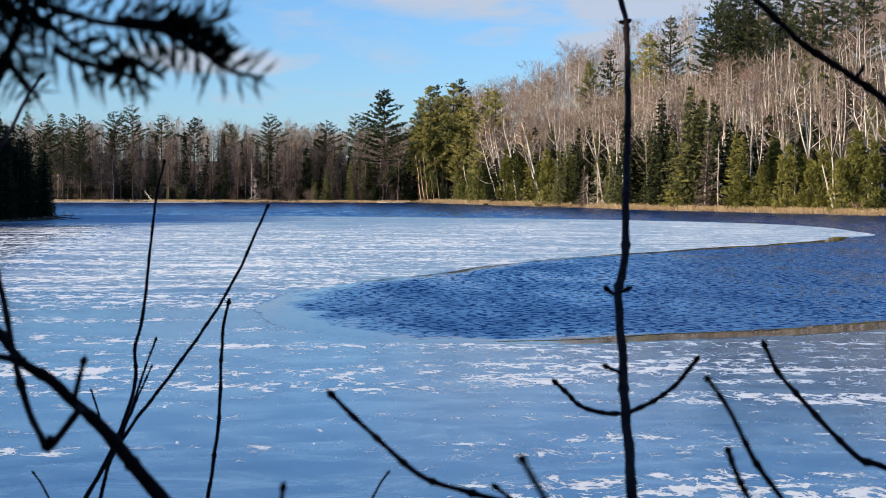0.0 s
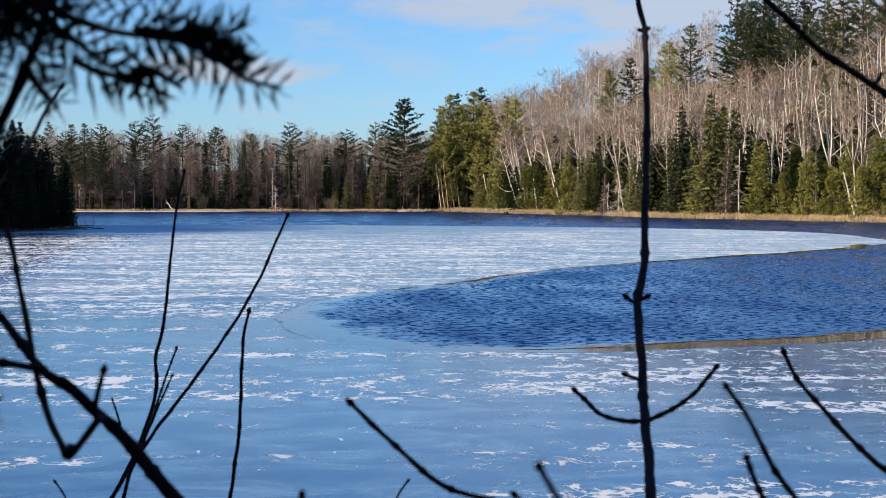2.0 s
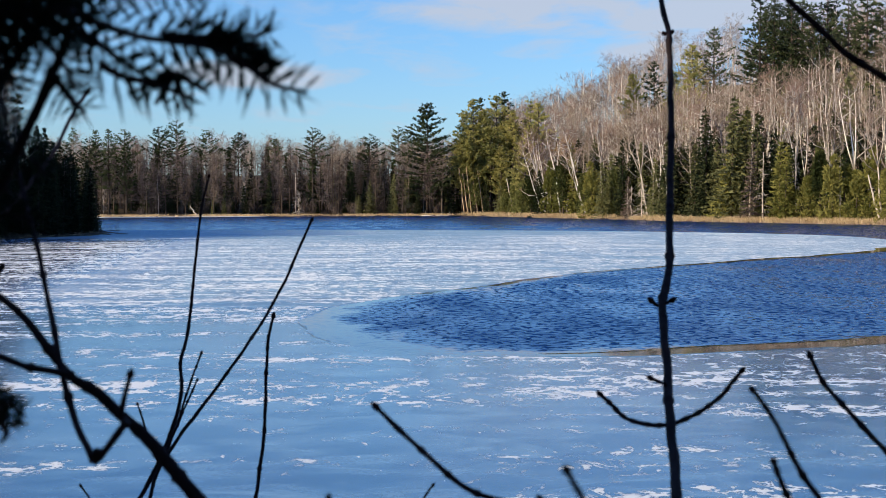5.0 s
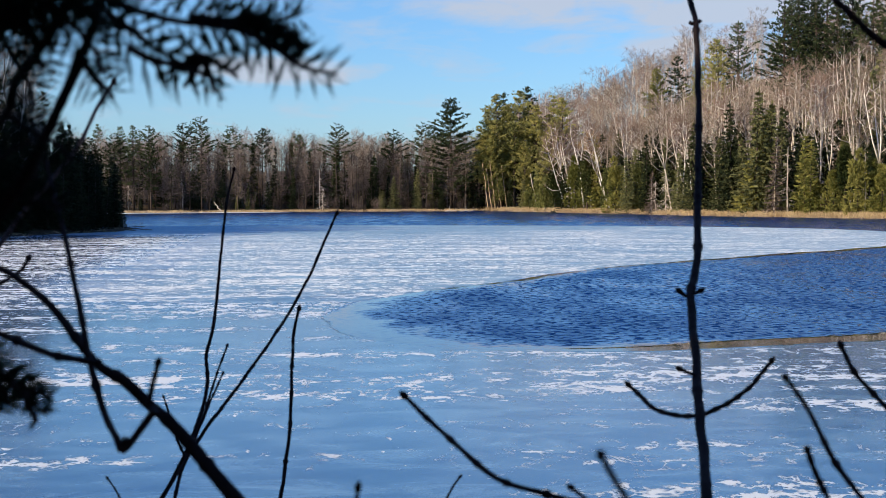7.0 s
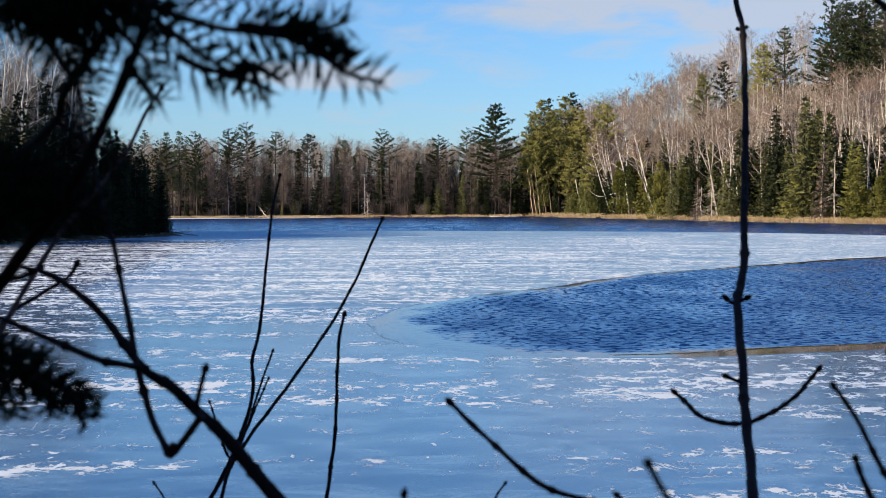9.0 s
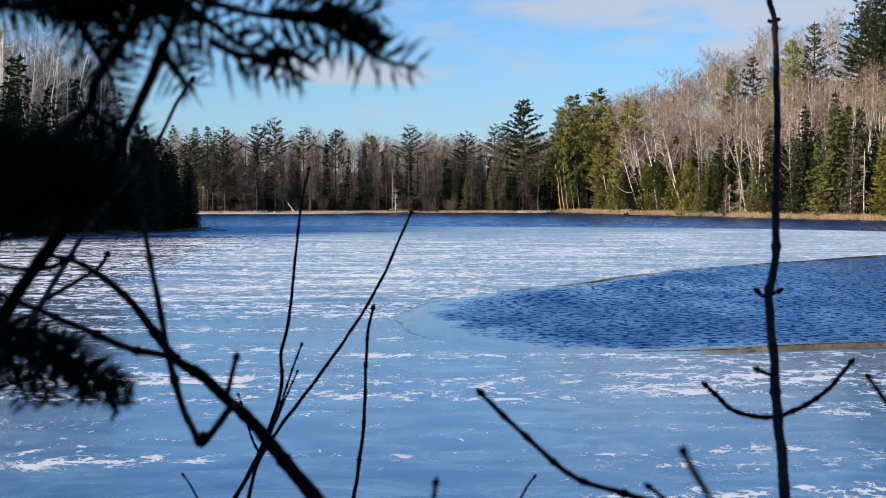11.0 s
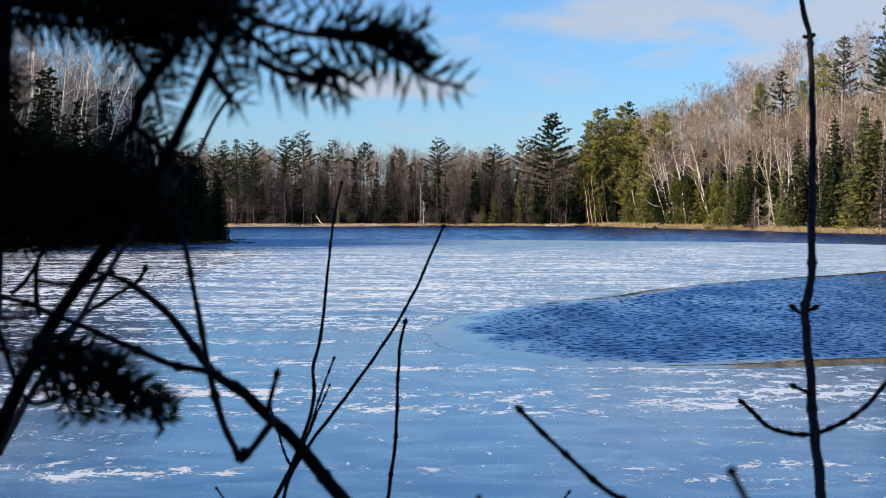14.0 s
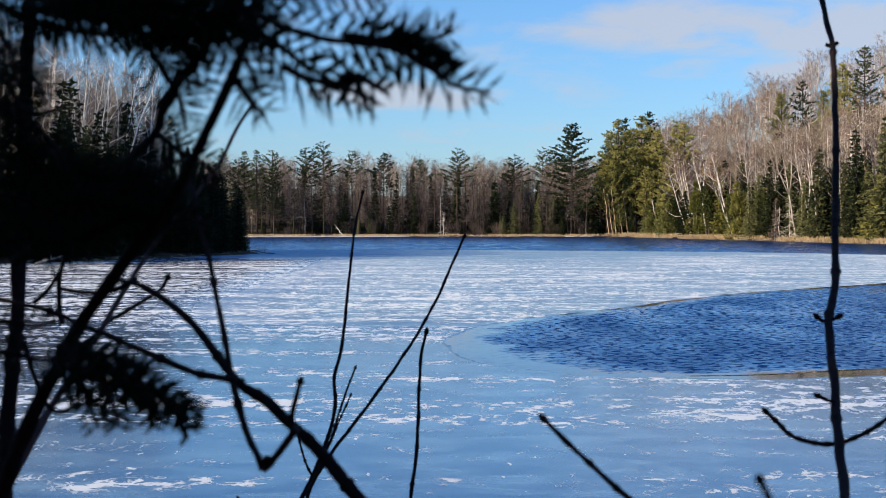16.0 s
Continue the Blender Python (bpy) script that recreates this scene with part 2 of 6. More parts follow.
        level = n.math("MAXIMUM", level, n.math("SUBTRACT", n.math("MULTIPLY", n.math("SUBTRACT", fleck, 0.5), 0.3), n.math("ADD", n.math("MULTIPLY", cut, 0.5), n.math("MULTIPLY", n.math("SUBTRACT", 0.62, patch), 0.3))))
    snow = n.math("MULTIPLY", level, 55.0, True)
    thin = n.noise(n.scaled(pos, (0.7, 1.1, 1)), 1.0, 7.0, 0.68, 0.8)
    veil = n.math("ADD", n.math("ADD", n.math("MULTIPLY", n.math("SUBTRACT", thin, 0.44), 1.5, True), n.math("MULTIPLY", n.math("SUBTRACT", 1.0, off_bank_reflection), 0.22)), n.math("MULTIPLY", n.math("MULTIPLY", rime, off_bank_reflection), n.math("ADD", 0.36, n.math("MULTIPLY", thin, 0.3))))
    # the lavender stands for the bank mirrored in the ice
    frosted = n.mix(veil, ice, n.mix(off_bank_reflection, (0.32, 0.38, 0.56), (0.325, 0.525, 0.71)))
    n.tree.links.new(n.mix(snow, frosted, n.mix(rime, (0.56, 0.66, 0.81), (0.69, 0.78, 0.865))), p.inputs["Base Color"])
    rough = n.math("MAXIMUM", snow, n.math("MULTIPLY", n.math("MULTIPLY", rime, off_bank_reflection), 0.5))
    n.tree.links.new(n.ramp(rough, [(0, (0.10, 0.10, 0.10)), (1, (0.9, 0.9, 0.9))]), p.inputs["Roughness"])
    b = n.add("ShaderNodeBump", inputs={"Height": n.math("ADD", fleck, n.math("MULTIPLY", snow, 0.3)), "Strength": 0.15, "Distance": 0.02})
    n.tree.links.new(b.outputs[0], p.inputs["Normal"])
    return m


def water_material(name, wave, rough):
    m, n, p = material(name)
    p.inputs["Base Color"].default_value = (0.004, 0.020, 0.105, 1)
    p.inputs["Roughness"].default_value, p.inputs["IOR"].default_value = rough, 1.33
    if wave:
        pos = n.add("ShaderNodeNewGeometry").outputs["Position"]
        # short ripples: the faces that show are those that lean this way, steeply or hardly
        steep = n.noise(n.scaled(pos, (4.6, 3.6, 1)), 1.0, 5.0, 0.64, 0.3)
        steep = n.add("ShaderNodeMapRange", interpolation_type="SMOOTHSTEP", inputs={"Value": steep, "From Min": 0.49, "From Max": 0.64, "To Min": 0.068, "To Max": 0.075 + 0.21 * wave}).outputs[0]
        aside = n.math("MULTIPLY", n.math("SUBTRACT", n.noise(n.scaled(pos, (5.0, 3.6, 1)), 1.3, 3.0), 0.5), 0.6 * wave)
        up = n.add("ShaderNodeCombineXYZ", inputs={0: aside, 1: n.math("MULTIPLY", steep, -1.0), 2: 0.0}).outputs[0]
        rough = n.math("SUBTRACT", 1.0, n.add("ShaderNodeAttribute", attribute_name="calm").outputs["Fac"])
        rough = n.math("MULTIPLY", rough, n.math("ADD", 0.45, n.math("MULTIPLY", n.noise(n.scaled(pos, (0.12, 0.07, 1)), 1.0, 3.0), 1.1)))
        # cat's-paws, and steeper chop on the open water beyond the ice
        gusts = n.noise(n.scaled(pos, (0.5, 0.12, 1)), 1.0, 3.0, 0.6, 0.3)
        gusts = n.add("ShaderNodeMapRange", interpolation_type="SMOOTHSTEP", inputs={"Value": gusts, "From Min": 0.38, "From Max": 0.62, "To Min": 0.65, "To Max": 1.3}).outputs[0]
        rough = n.math("MULTIPLY", rough, gusts)
        rough = n.math("MULTIPLY", rough, n.add("ShaderNodeMapRange", inputs={"Value": n.add("ShaderNodeSeparateXYZ", inputs={0: pos}).outputs[1], "From Min": 120.0, "From Max": 180.0, "To Min": 1.0, "To Max": 1.1}).outputs[0])
        up = n.add("ShaderNodeVectorMath", operation="SCALE", inputs={0: up, "Scale": rough}).outputs[0]
        up = n.add("ShaderNodeVectorMath", operation="ADD", inputs={0: up, 1: (0, 0, 1)}).outputs[0]
        facing = n.add("ShaderNodeVectorMath", operation="NORMALIZE", inputs={0: up}).outputs[0]
        n.tree.links.new(facing, p.inputs["Normal"])
    return m


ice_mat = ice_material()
crust_mat = surface("snow_crust", (0.58, 0.65, 0.74), (0.80, 0.84, 0.89), 0.8, 0.8, 0.2)
water_mat = water_material("rippled_water", 2.0, 0.06)
rim_mat = water_material("thin_wet_ice", 0.0, 0.05)
rim_mat.node_tree.nodes["Principled BSDF"].inputs["Base Color"].default_value = (0.03, 0.04, 0.05, 1)

# ---- mesh helpers ----


def mesh_of(name, verts, tris, materials, slots=None, smooth=False):
    """A mesh from arrays of corners and triangles."""
    me = bpy.data.meshes.new(name)
    verts, tris = np.asarray(verts, np.float32), np.asarray(tris, np.int32)
    me.vertices.add(len(verts))
    me.vertices.foreach_set("co", verts.ravel())
    me.loops.add(tris.size)
    me.loops.foreach_set("vertex_index", tris.ravel())
    me.polygons.add(len(tris))
    me.polygons.foreach_set("loop_start", np.arange(0, tris.size, 3, dtype=np.int32))
    for m in materials:
        me.materials.append(m)
    if slots is not None:
        me.polygons.foreach_set("material_index", np.asarray(slots, np.int32))
    if smooth:
        me.polygons.foreach_set("use_smooth", np.ones(len(tris), bool))
    me.update(calc_edges=True)
    return me


def thing(name, place, label, category, group=""):
    ob = new(name)
    ob.empty_display_size = 0.1
    ob.location = place
    return tagged(ob, label, category, group)


def part(name, me, parent, label=""):
    """One mesh under a thing, its corners given in the world or, for a thing at the origin, in its own frame."""
    ob = new(name, me)
    ob.parent = parent
    ob.matrix_parent_inverse = Matrix.Translation(parent.location).inverted() if parent.parent is None else Matrix()
    if label:
        ob["label"] = label
    return ob


class Shape:
    """Gathers triangles."""

    def __init__(self):
        self.v, self.t, self.n = [], [], 0

    def add(self, v, t):
        self.v.append(np.asarray(v, float).reshape(-1, 3))
        self.t.append(np.asarray(t, int).reshape(-1, 3) + self.n)
        self.n += len(self.v[-1])

    def arrays(self):
        return np.concatenate(self.v), np.concatenate(self.t)

    def tube(self, pts, radii, sides=6):
        pts, radii = np.asarray(pts, float), np.asarray(radii, float)
        d = np.gradient(pts, axis=0)
        d /= np.linalg.norm(d, axis=1)[:, None] + 1e-9
        ref = np.array((0.0, 0, 1)) if abs(d[:, 2]).mean() < 0.8 else np.array((1.0, 0, 0))
        a = np.cross(d, ref)
        a /= np.linalg.norm(a, axis=1)[:, None] + 1e-9
        b = np.cross(d, a)
        ang = np.arange(sides) * 2 * np.pi / sides
        ring = pts[:, None] + radii[:, None, None] * (np.cos(ang)[None, :, None] * a[:, None] + np.sin(ang)[None, :, None] * b[:, None])
        k = len(pts)
        i, j = np.meshgrid(np.arange(k - 1), np.arange(sides), indexing="ij")
        p, q = i * sides + j, i * sides + (j + 1) % sides
        t = np.concatenate([np.stack([p, q, q + sides], -1).reshape(-1, 3), np.stack([p, q + sides, p + sides], -1).reshape(-1, 3)])
        cap = [(0, m + 1, m) for m in range(1, sides - 1)] + [((k - 1) * sides, (k - 1) * sides + m, (k - 1) * sides + m + 1) for m in range(1, sides - 1)]
        self.add(ring.reshape(-1, 3), np.concatenate([t, np.array(cap)]))

    def slivers(self, base, tip, width):
        """Many thin tapered twigs at once: a narrow wedge from each base to each tip."""
        base, tip = np.asarray(base, float), np.asarray(tip, float)
        d = tip - base
        side = np.cross(d, rng.normal(size=d.shape))
        side *= (np.asarray(width) / 2 / (np.linalg.norm(side, axis=1) + 1e-9))[:, None]
        v = np.stack([base - side, base + side, tip], 1).reshape(-1, 3)
        self.add(v, np.arange(len(v)).reshape(-1, 3))

    def clumps(self, base, way, length, width, blades=2, loose=0.55, flat=0.6):
        """Many small leafy clumps at once: a few pointed blades that spread from each base along each way."""
        base, way = np.asarray(base, float), unit(np.asarray(way, float))
        L, W = np.asarray(length, float)[:, None], np.asarray(width, float)[:, None]
        for k in range(blades):
            d = unit(way + rng.normal(0, loose, way.shape) * (1, 1, 0.7))
            edge = unit(np.cross(d, np.array((0, 0, flat)) + rng.normal(0, 0.6, way.shape)))
            reach = L * rng.uniform(0.65, 1.1, (len(base), 1))
            root = base - d * reach * 0.18
            v = np.stack([root - edge * W * 0.5, root + edge * W * 0.5, root + d * reach * 1.18], 1).reshape(-1, 3)
            self.add(v, np.arange(len(v)).reshape(-1, 3))


rng = np.random.default_rng(7)


def unit(v):
    return v / (np.linalg.norm(v, axis=-1, keepdims=True) + 1e-9)


# ---- trees: each kind gives a wood shape and a crown shape, root at the origin ----


def spruce(h, r, thin=0.0, tilt=0.0, coarse=1.0):
    """A narrow conifer: whorls of drooping boughs whose leafy tips turn up again."""
    wood, crown = Shape(), Shape()
    z = np.linspace(-0.3, h, 6)
    bend = rng.normal(0, 0.03) * (z / h) ** 2 * h + tilt * np.maximum(z, 0)
    wood.tube(np.stack([bend, 0 * z, z], 1), 0.011 * h * (1.03 - np.clip(z / h, 0, 1)) + 0.01, 5)
    base, way, ln, wd = [], [], [], []
    lz = 0.05 * h + thin * 0.2 * h
    while lz < h * 0.97:
        f = 1 - lz / h
        count = 4 + int(4 * f)
        swell = rng.uniform(0.75, 1.15)
        for a in rng.uniform(0, 6.28) + np.arange(count) * 6.28 / count + rng.normal(0, 0.3, count):
            if rng.random() < thin:
                continue
            L = (0.14 + r * f ** 0.8) * rng.uniform(0.6, 1.1) * swell
            out = np.array((math.cos(a), math.sin(a), 0))
            o = np.array((np.interp(lz, z, bend), 0, lz + rng.normal(0, 0.1)))
            m = max(2, int(L / (0.42 * coarse)) + 1)
            for q in (np.arange(m) + rng.uniform(0.35, 0.95)) / m:
                drop = (-0.42 * q + 0.22 * q ** 3) * L * min(1, 0.35 + f)
                swing = rng.normal(0, 0.55)
                base.append(o + out * L * q * 0.88 + (0, 0, drop))
                way.append((math.cos(a + swing), math.sin(a + swing), rng.normal(-0.05, 0.25)))
                ln.append(rng.uniform(0.35, 0.62)), wd.append(rng.uniform(0.3, 0.5))
        lz += rng.uniform(0.3, 0.5) * coarse
    crown.clumps(base, way, np.array(ln) * coarse, np.array(wd) * coarse, 2)
    crown.clumps([(bend[-1], 0, h - 0.45)] * 3, rng.normal(0, 0.1, (3, 3)) + (0, 0, 1), [0.7, 0.6, 0.5], [0.16] * 3, 1, 0.1)
    return wood, crown


def pine(h, r, low=0.35, flat=0.15, tufts=9, gap=1.0, blade=0.2):
    """A tall pine: bare lower trunk, uneven tiers of near level limbs with tufted ends."""
    wood, crown = Shape(), Shape()
    z = np.linspace(-0.3, h, 9)
    bend = np.cumsum(rng.normal(0, 0.02, 9)) * h * 0.12
    wood.tube(np.stack([bend, bend * 0.4, z], 1), 0.013 * h * (1.05 - np.clip(z / h, 0, 1)) + 0.015, 6)
    base, way, ln, wd = [], [], [], []
    tier = low * h
    while tier < h * 0.98:
        f = (tier / h - low) / (1 - low)
        shape = (0.45 + 0.55 * math.sin(3.14 * min(1, f * 0.8 + 0.25))) * (1 - f ** 3 * 0.75)
        for a in rng.uniform(0, 6.28) + np.arange(4) * 1.57 + rng.normal(0, 0.35, 4):
            if rng.random() < 0.14:
                continue
            L = r * shape * rng.uniform(0.5, 1.15)
            c = np.array((np.interp(tier, z, bend), np.interp(tier, z, bend) * 0.4, tier))
            out = np.array((math.cos(a), math.sin(a), 0))
            end = c + out * L + (0, 0, L * (flat + rng.normal(0.05, 0.12) + 0.35 * f))
            mid = (c + end) / 2 - (0, 0, 0.06 * L)
            wood.tube([c, mid, end], [0.022 + 0.012 * L, 0.02 + 0.006 * L, 0.008], 3)
            for q in rng.uniform(0.3, 1.02, max(4, int(1.6 * tufts * L / r + 2))):
                base.append(c * (1 - q) ** 2 + 2 * q * (1 - q) * mid + q * q * end + rng.normal(0, 0.2, 3) * (1, 1, 0.5))
                way.append(out * 0.6 + rng.normal(0, 0.45, 3) * (1, 1, 0.4) + (0, 0, 0.35))
                ln.append(rng.uniform(0.26, 0.5) * (0.6 + blade * 2)), wd.append(rng.uniform(0.7, 1.3) * blade)
        tier += rng.uniform(0.7, 1.25) * gap * h / 20
    crown.clumps(base, way, ln, wd, 4, 0.7, 0.4)
    return wood, crown


def cedar(h, r, count=1500):
    """A bushy rounded conifer, leafy to the ground, in uneven lobes."""
    wood, crown = Shape(), Shape()
    z = np.linspace(-0.3, h * 0.96, 5)
    wood.tube(np.stack([rng.normal(0, 0.04, 5), rng.normal(0, 0.04, 5), z], 1), 0.013 * h * (1.05 - z / h) + 0.012, 5)
    # lobes of foliage round the stem
    lobes = int(9 * h / 7) + 5
    lf = np.sort(rng.uniform(0.04, 0.93, lobes))
    la = np.arange(lobes) * 2.4 + rng.normal(0, 0.4, lobes)
    lr = r * (1 - lf) ** 0.6 * rng.uniform(0.4, 0.62, lobes)
    centre = np.stack([np.cos(la) * lr, np.sin(la) * lr, lf * h], 1)
    size = (0.30 + 0.5 * (1 - lf)) * r * 0.62
    pick = rng.integers(0, lobes, count)
    d = unit(rng.normal(0, 1, (count, 3)) + (0, 0, 0.25))
    base = centre[pick] + d * (size[pick] * rng.uniform(0.6, 1.0, count))[:, None] * (1, 1, 1.5)
    base[:, 2] = np.clip(base[:, 2], 0.05, h)
    way = d * (1, 1, 0.5) + (0, 0, 0.55)
    crown.clumps(base, way, rng.uniform(0.22, 0.5, count), rng.uniform(0.14, 0.27, count), 2, 0.5, 0.3)
    return wood, crown


def bare_tree(h, spread, lean=0.0, leaders=2, twigs=900, limbs=16, thick=1.0, sides=5):
    """A leafless hardwood: a forked stem, rising limbs and a domed haze of fine twigs."""
    wood, crown = Shape(), Shape()
    fork = rng.uniform(0.3, 0.5)
    turn = rng.uniform(0, 6.28)
    z = np.linspace(-0.3, h * fork, 5)
    path = np.stack([lean * z * math.cos(turn), lean * z * math.sin(turn), z], 1) + rng.normal(0, 0.06, (5, 3)) * (1, 1, 0)
    wood.tube(path, np.linspace(0.0095 * h, 0.0065 * h, 5) * min(1.0, 0.4 + thick * 0.8), sides)
    stems = []
    for k in range(leaders):
        a = turn + k * 6.28 / leaders + rng.normal(0, 0.4)
        off = spread * (rng.uniform(0.05, 0.2) if leaders == 1 else rng.uniform(0.22, 0.45))
        top = path[-1] + np.array((math.cos(a) * off, math.sin(a) * off, h * (1 - fork) * rng.uniform(0.82, 0.97))) + path[-1] * (lean, lean, 0)
        q = np.linspace(0, 1, 5)[:, None]
        bow = np.array((math.cos(a), math.sin(a), 0)) * off * 0.35
        line = path[-1] * (1 - q) + top * q + bow * (4 * q * (1 - q)) + rng.normal(0, 0.14, (5, 3)) * (q * (1.2 - q) * 2)
        wood.tube(line, 0.0062 * h * min(1.0, 0.4 + thick * 0.8) * (1 - q[:, 0]) ** 0.8 + 0.014, 4)
        stems.append(line)
    o, e = [], []
    for k in range(limbs):
        line = stems[k % leaders]
        q = 3.7 * ((k + rng.uniform(0, 1)) / limbs) ** 0.85
        p = line[int(q)] * (1 - q % 1) + line[int(q) + 1] * (q % 1)
        if q < 0.4:
            p = path[-1] + (path[-2] - path[-1]) * rng.uniform(0, 1)
        u = (p[2] / h - 0.3) / 0.7
        a = turn + k * 2.4 + rng.normal(0, 0.3)
        L = spread * rng.uniform(0.6, 1.0) * (1.15 - 0.75 * max(u, 0) ** 1.5)
        end = p + L * np.array((math.cos(a), math.sin(a), rng.uniform(0.55, 1.15)))
        end[2] = min(end[2], h * rng.uniform(0.9, 1.0))
        mid = (p + end) / 2 + rng.normal(0, 0.07 * L, 3) - (0, 0, 0.1 * L)
        wood.tube([p, mid, end], np.array((0.055, 0.036, 0.012)) * min(1.0, thick + 0.25), 3)
        o += [p, mid]
        e += [mid, end]
    for line in stems:
        o += [line[2], line[3]]
        e += [line[3], line[4]]
    o, e = np.array(o), np.array(e)
    n = len(o) * 5
    pick = np.arange(n) % len(o)
    g = rng.uniform(0.15, 1.0, (n, 1))
    b0 = o[pick] * (1 - g) + e[pick] * g
    way = unit(unit(e[pick] - o[pick]) * 0.8 + rng.normal(0, 0.55, (n, 3)) + (0, 0, 0.2))
    b1 = b0 + way * spread * rng.uniform(0.22, 0.5, (n, 1))
    b1[:, 2] = np.minimum(b1[:, 2], h * rng.uniform(0.93, 1.03, n))
    crown.slivers(b0, b1, rng.uniform(0.03, 0.05, n) * thick)
    pick = np.argsort(b1[:, 2])[(n * rng.uniform(0, 1, twigs) ** 0.75).astype(int)]
    g = rng.uniform(0.15, 1.0, (twigs, 1))
    p = b0[pick] * (1 - g) + b1[pick] * g
    d = unit(way[pick] + rng.normal(0, 0.6, (twigs, 3)) + (0, 0, 0.15))
    crown.slivers(p, p + d * rng.uniform(0.35, 0.9, (twigs, 1)), rng.uniform(0.022, 0.045, twigs) * thick)
    return wood, crown


def larch(h, r, count=900, thick=1.0):
    """A bare larch: straight stem, level thin limbs and short brown twigs in a cone."""
    wood, crown = Shape(), Shape()
    z = np.linspace(-0.3, h, 5)
    wood.tube(np.stack([0.01 * z, 0 * z, z], 1), 0.009 * h * (1.04 - np.clip(z / h, 0, 1)) + 0.01, 5)
    lz = np.repeat(np.arange(0.2 * h, h * 0.98, 0.2), 2)
    n = len(lz)
    f = 1 - lz / h
    a = rng.uniform(0, 6.28, n)
    L = (0.25 + r * np.minimum(1, f * 1.5) ** 0.8) * rng.uniform(0.5, 1.1, n)
    b0 = np.stack([0.01 * lz, 0 * lz, lz], 1)
    b1 = b0 + L[:, None] * np.stack([np.cos(a), np.sin(a), rng.normal(0.05, 0.2, n)], 1)
    crown.slivers(b0, b1, rng.uniform(0.03, 0.05, n))
    pick = rng.integers(0, n, count)
    g = rng.uniform(0.2, 1.0, (count, 1))
    o = b0[pick] * (1 - g) + b1[pick] * g
    d = unit(b1[pick] - b0[pick]) + rng.normal(0, 0.7, (count, 3)) + (0, 0, 0.05)
    crown.slivers(o, o + unit(d) * rng.uniform(0.3, 0.8, (count, 1)), rng.uniform(0.03, 0.07, count) * thick)
    return wood, crown


def snag(h, limbs=26, twiggy=1.0):
    """A dead grey conifer: stem and short drooping bare limbs."""
    wood, crown = Shape(), Shape()
    z = np.linspace(-0.2, h, 6)
    wood.tube(np.stack([rng.normal(0, 0.05, 6), rng.normal(0, 0.05, 6), z], 1), np.linspace(0.011 * h + 0.03, 0.03, 6), 6)
    lz = rng.uniform(0.12 * h, 0.97 * h, limbs)
    a = rng.uniform(0, 6.28, limbs)
    L = twiggy * (0.4 + 1.5 * (1 - lz / h)) * rng.uniform(0.4, 1.1, limbs)
    o = np.stack([0 * lz, 0 * lz, lz], 1)
    e = o + np.stack([np.cos(a) * L, np.sin(a) * L, -0.35 * L], 1)
    for p, q in zip(o, e):
        crown.tube([p, (p + q) / 2 + (0, 0, 0.05), q], [0.035, 0.025, 0.01], 3)
    pick = rng.integers(0, limbs, limbs * 7)
    g = rng.uniform(0.2, 1, (limbs * 7, 1))
    b = o[pick] * (1 - g) + e[pick] * g
    crown.slivers(b, b + rng.normal(0, 0.28, (limbs * 7, 3)) - (0, 0, 0.25), rng.uniform(0.02, 0.04, limbs * 7))
    return wood, crown


def shrubby(h, stems=26):
    """A waist to head high clump of bare stems."""
    wood, crown = Shape(), Shape()
    b = np.concatenate([rng.normal(0, 0.35, (stems, 2)), np.full((stems, 1), -0.1)], 1)
    e = b + np.stack([rng.normal(0, 0.3 * h, stems), rng.normal(0, 0.3 * h, stems), rng.uniform(0.6, 1.05, stems) * h], 1)
    for p, q in zip(b[:8], e[:8]):
        wood.tube([p, (p + q) / 2, q], [0.03, 0.02, 0.008], 3)
    crown.slivers(b, e, rng.uniform(0.03, 0.05, stems))
    pick = rng.integers(0, stems, stems * 9)
    g = rng.uniform(0.3, 1, (stems * 9, 1))
    o = b[pick] * (1 - g) + e[pick] * g
    crown.slivers(o, o + rng.normal(0, 0.25, (stems * 9, 3)) + (0, 0, 0.4), rng.uniform(0.02, 0.04, stems * 9))
    return wood, crown


# kind: variants, wood material, crown material, name, category, label
KINDS, LIGHT = {}, {}


def kind(key, shapes, wood_mat, crown_mat, name, category, label, crown_name="crown", light=()):
    made = []
    LIGHT[key] = [(a.arrays(), b.arrays()) for a, b in light]
    for wood, crown in shapes:
        wa, ca = wood.arrays(), crown.arrays()
        made.append((wa, ca, mesh_of("trunk", *wa, [wood_mat], smooth=True), mesh_of("crown", *ca, [crown_mat])))
    KINDS[key] = (made, wood_mat, crown_mat, name, category, label, crown_name)


kind("spruce", [spruce(10, 2.2, 0, 0, 0.74), spruce(12, 2.3, 0, 0, 0.74), spruce(9, 2.5, 0, 0, 0.74), spruce(11, 1.6, 0, 0, 0.74), spruce(7, 2.3, 0, 0, 0.74)], bark_conifer, needles_spruce, "spruce_tree", "tree", "dark green spruce with drooping branches near the lake shore", light=[spruce(10, 1.9, 0, 0, 1.5), spruce(12, 2.1, 0, 0, 1.5), spruce(11, 1.6, 0, 0, 1.5)])
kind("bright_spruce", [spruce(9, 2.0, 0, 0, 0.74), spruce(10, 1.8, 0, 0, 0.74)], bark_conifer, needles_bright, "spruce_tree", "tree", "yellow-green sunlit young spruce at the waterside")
kind("cedar", [cedar(8, 2.1), cedar(7, 2.4), cedar(9, 2.2), cedar(5.5, 2.0, 1100)], bark_conifer, needles_cedar, "cedar_tree", "tree", "bushy green cedar leafy to the ground at the lake's edge")
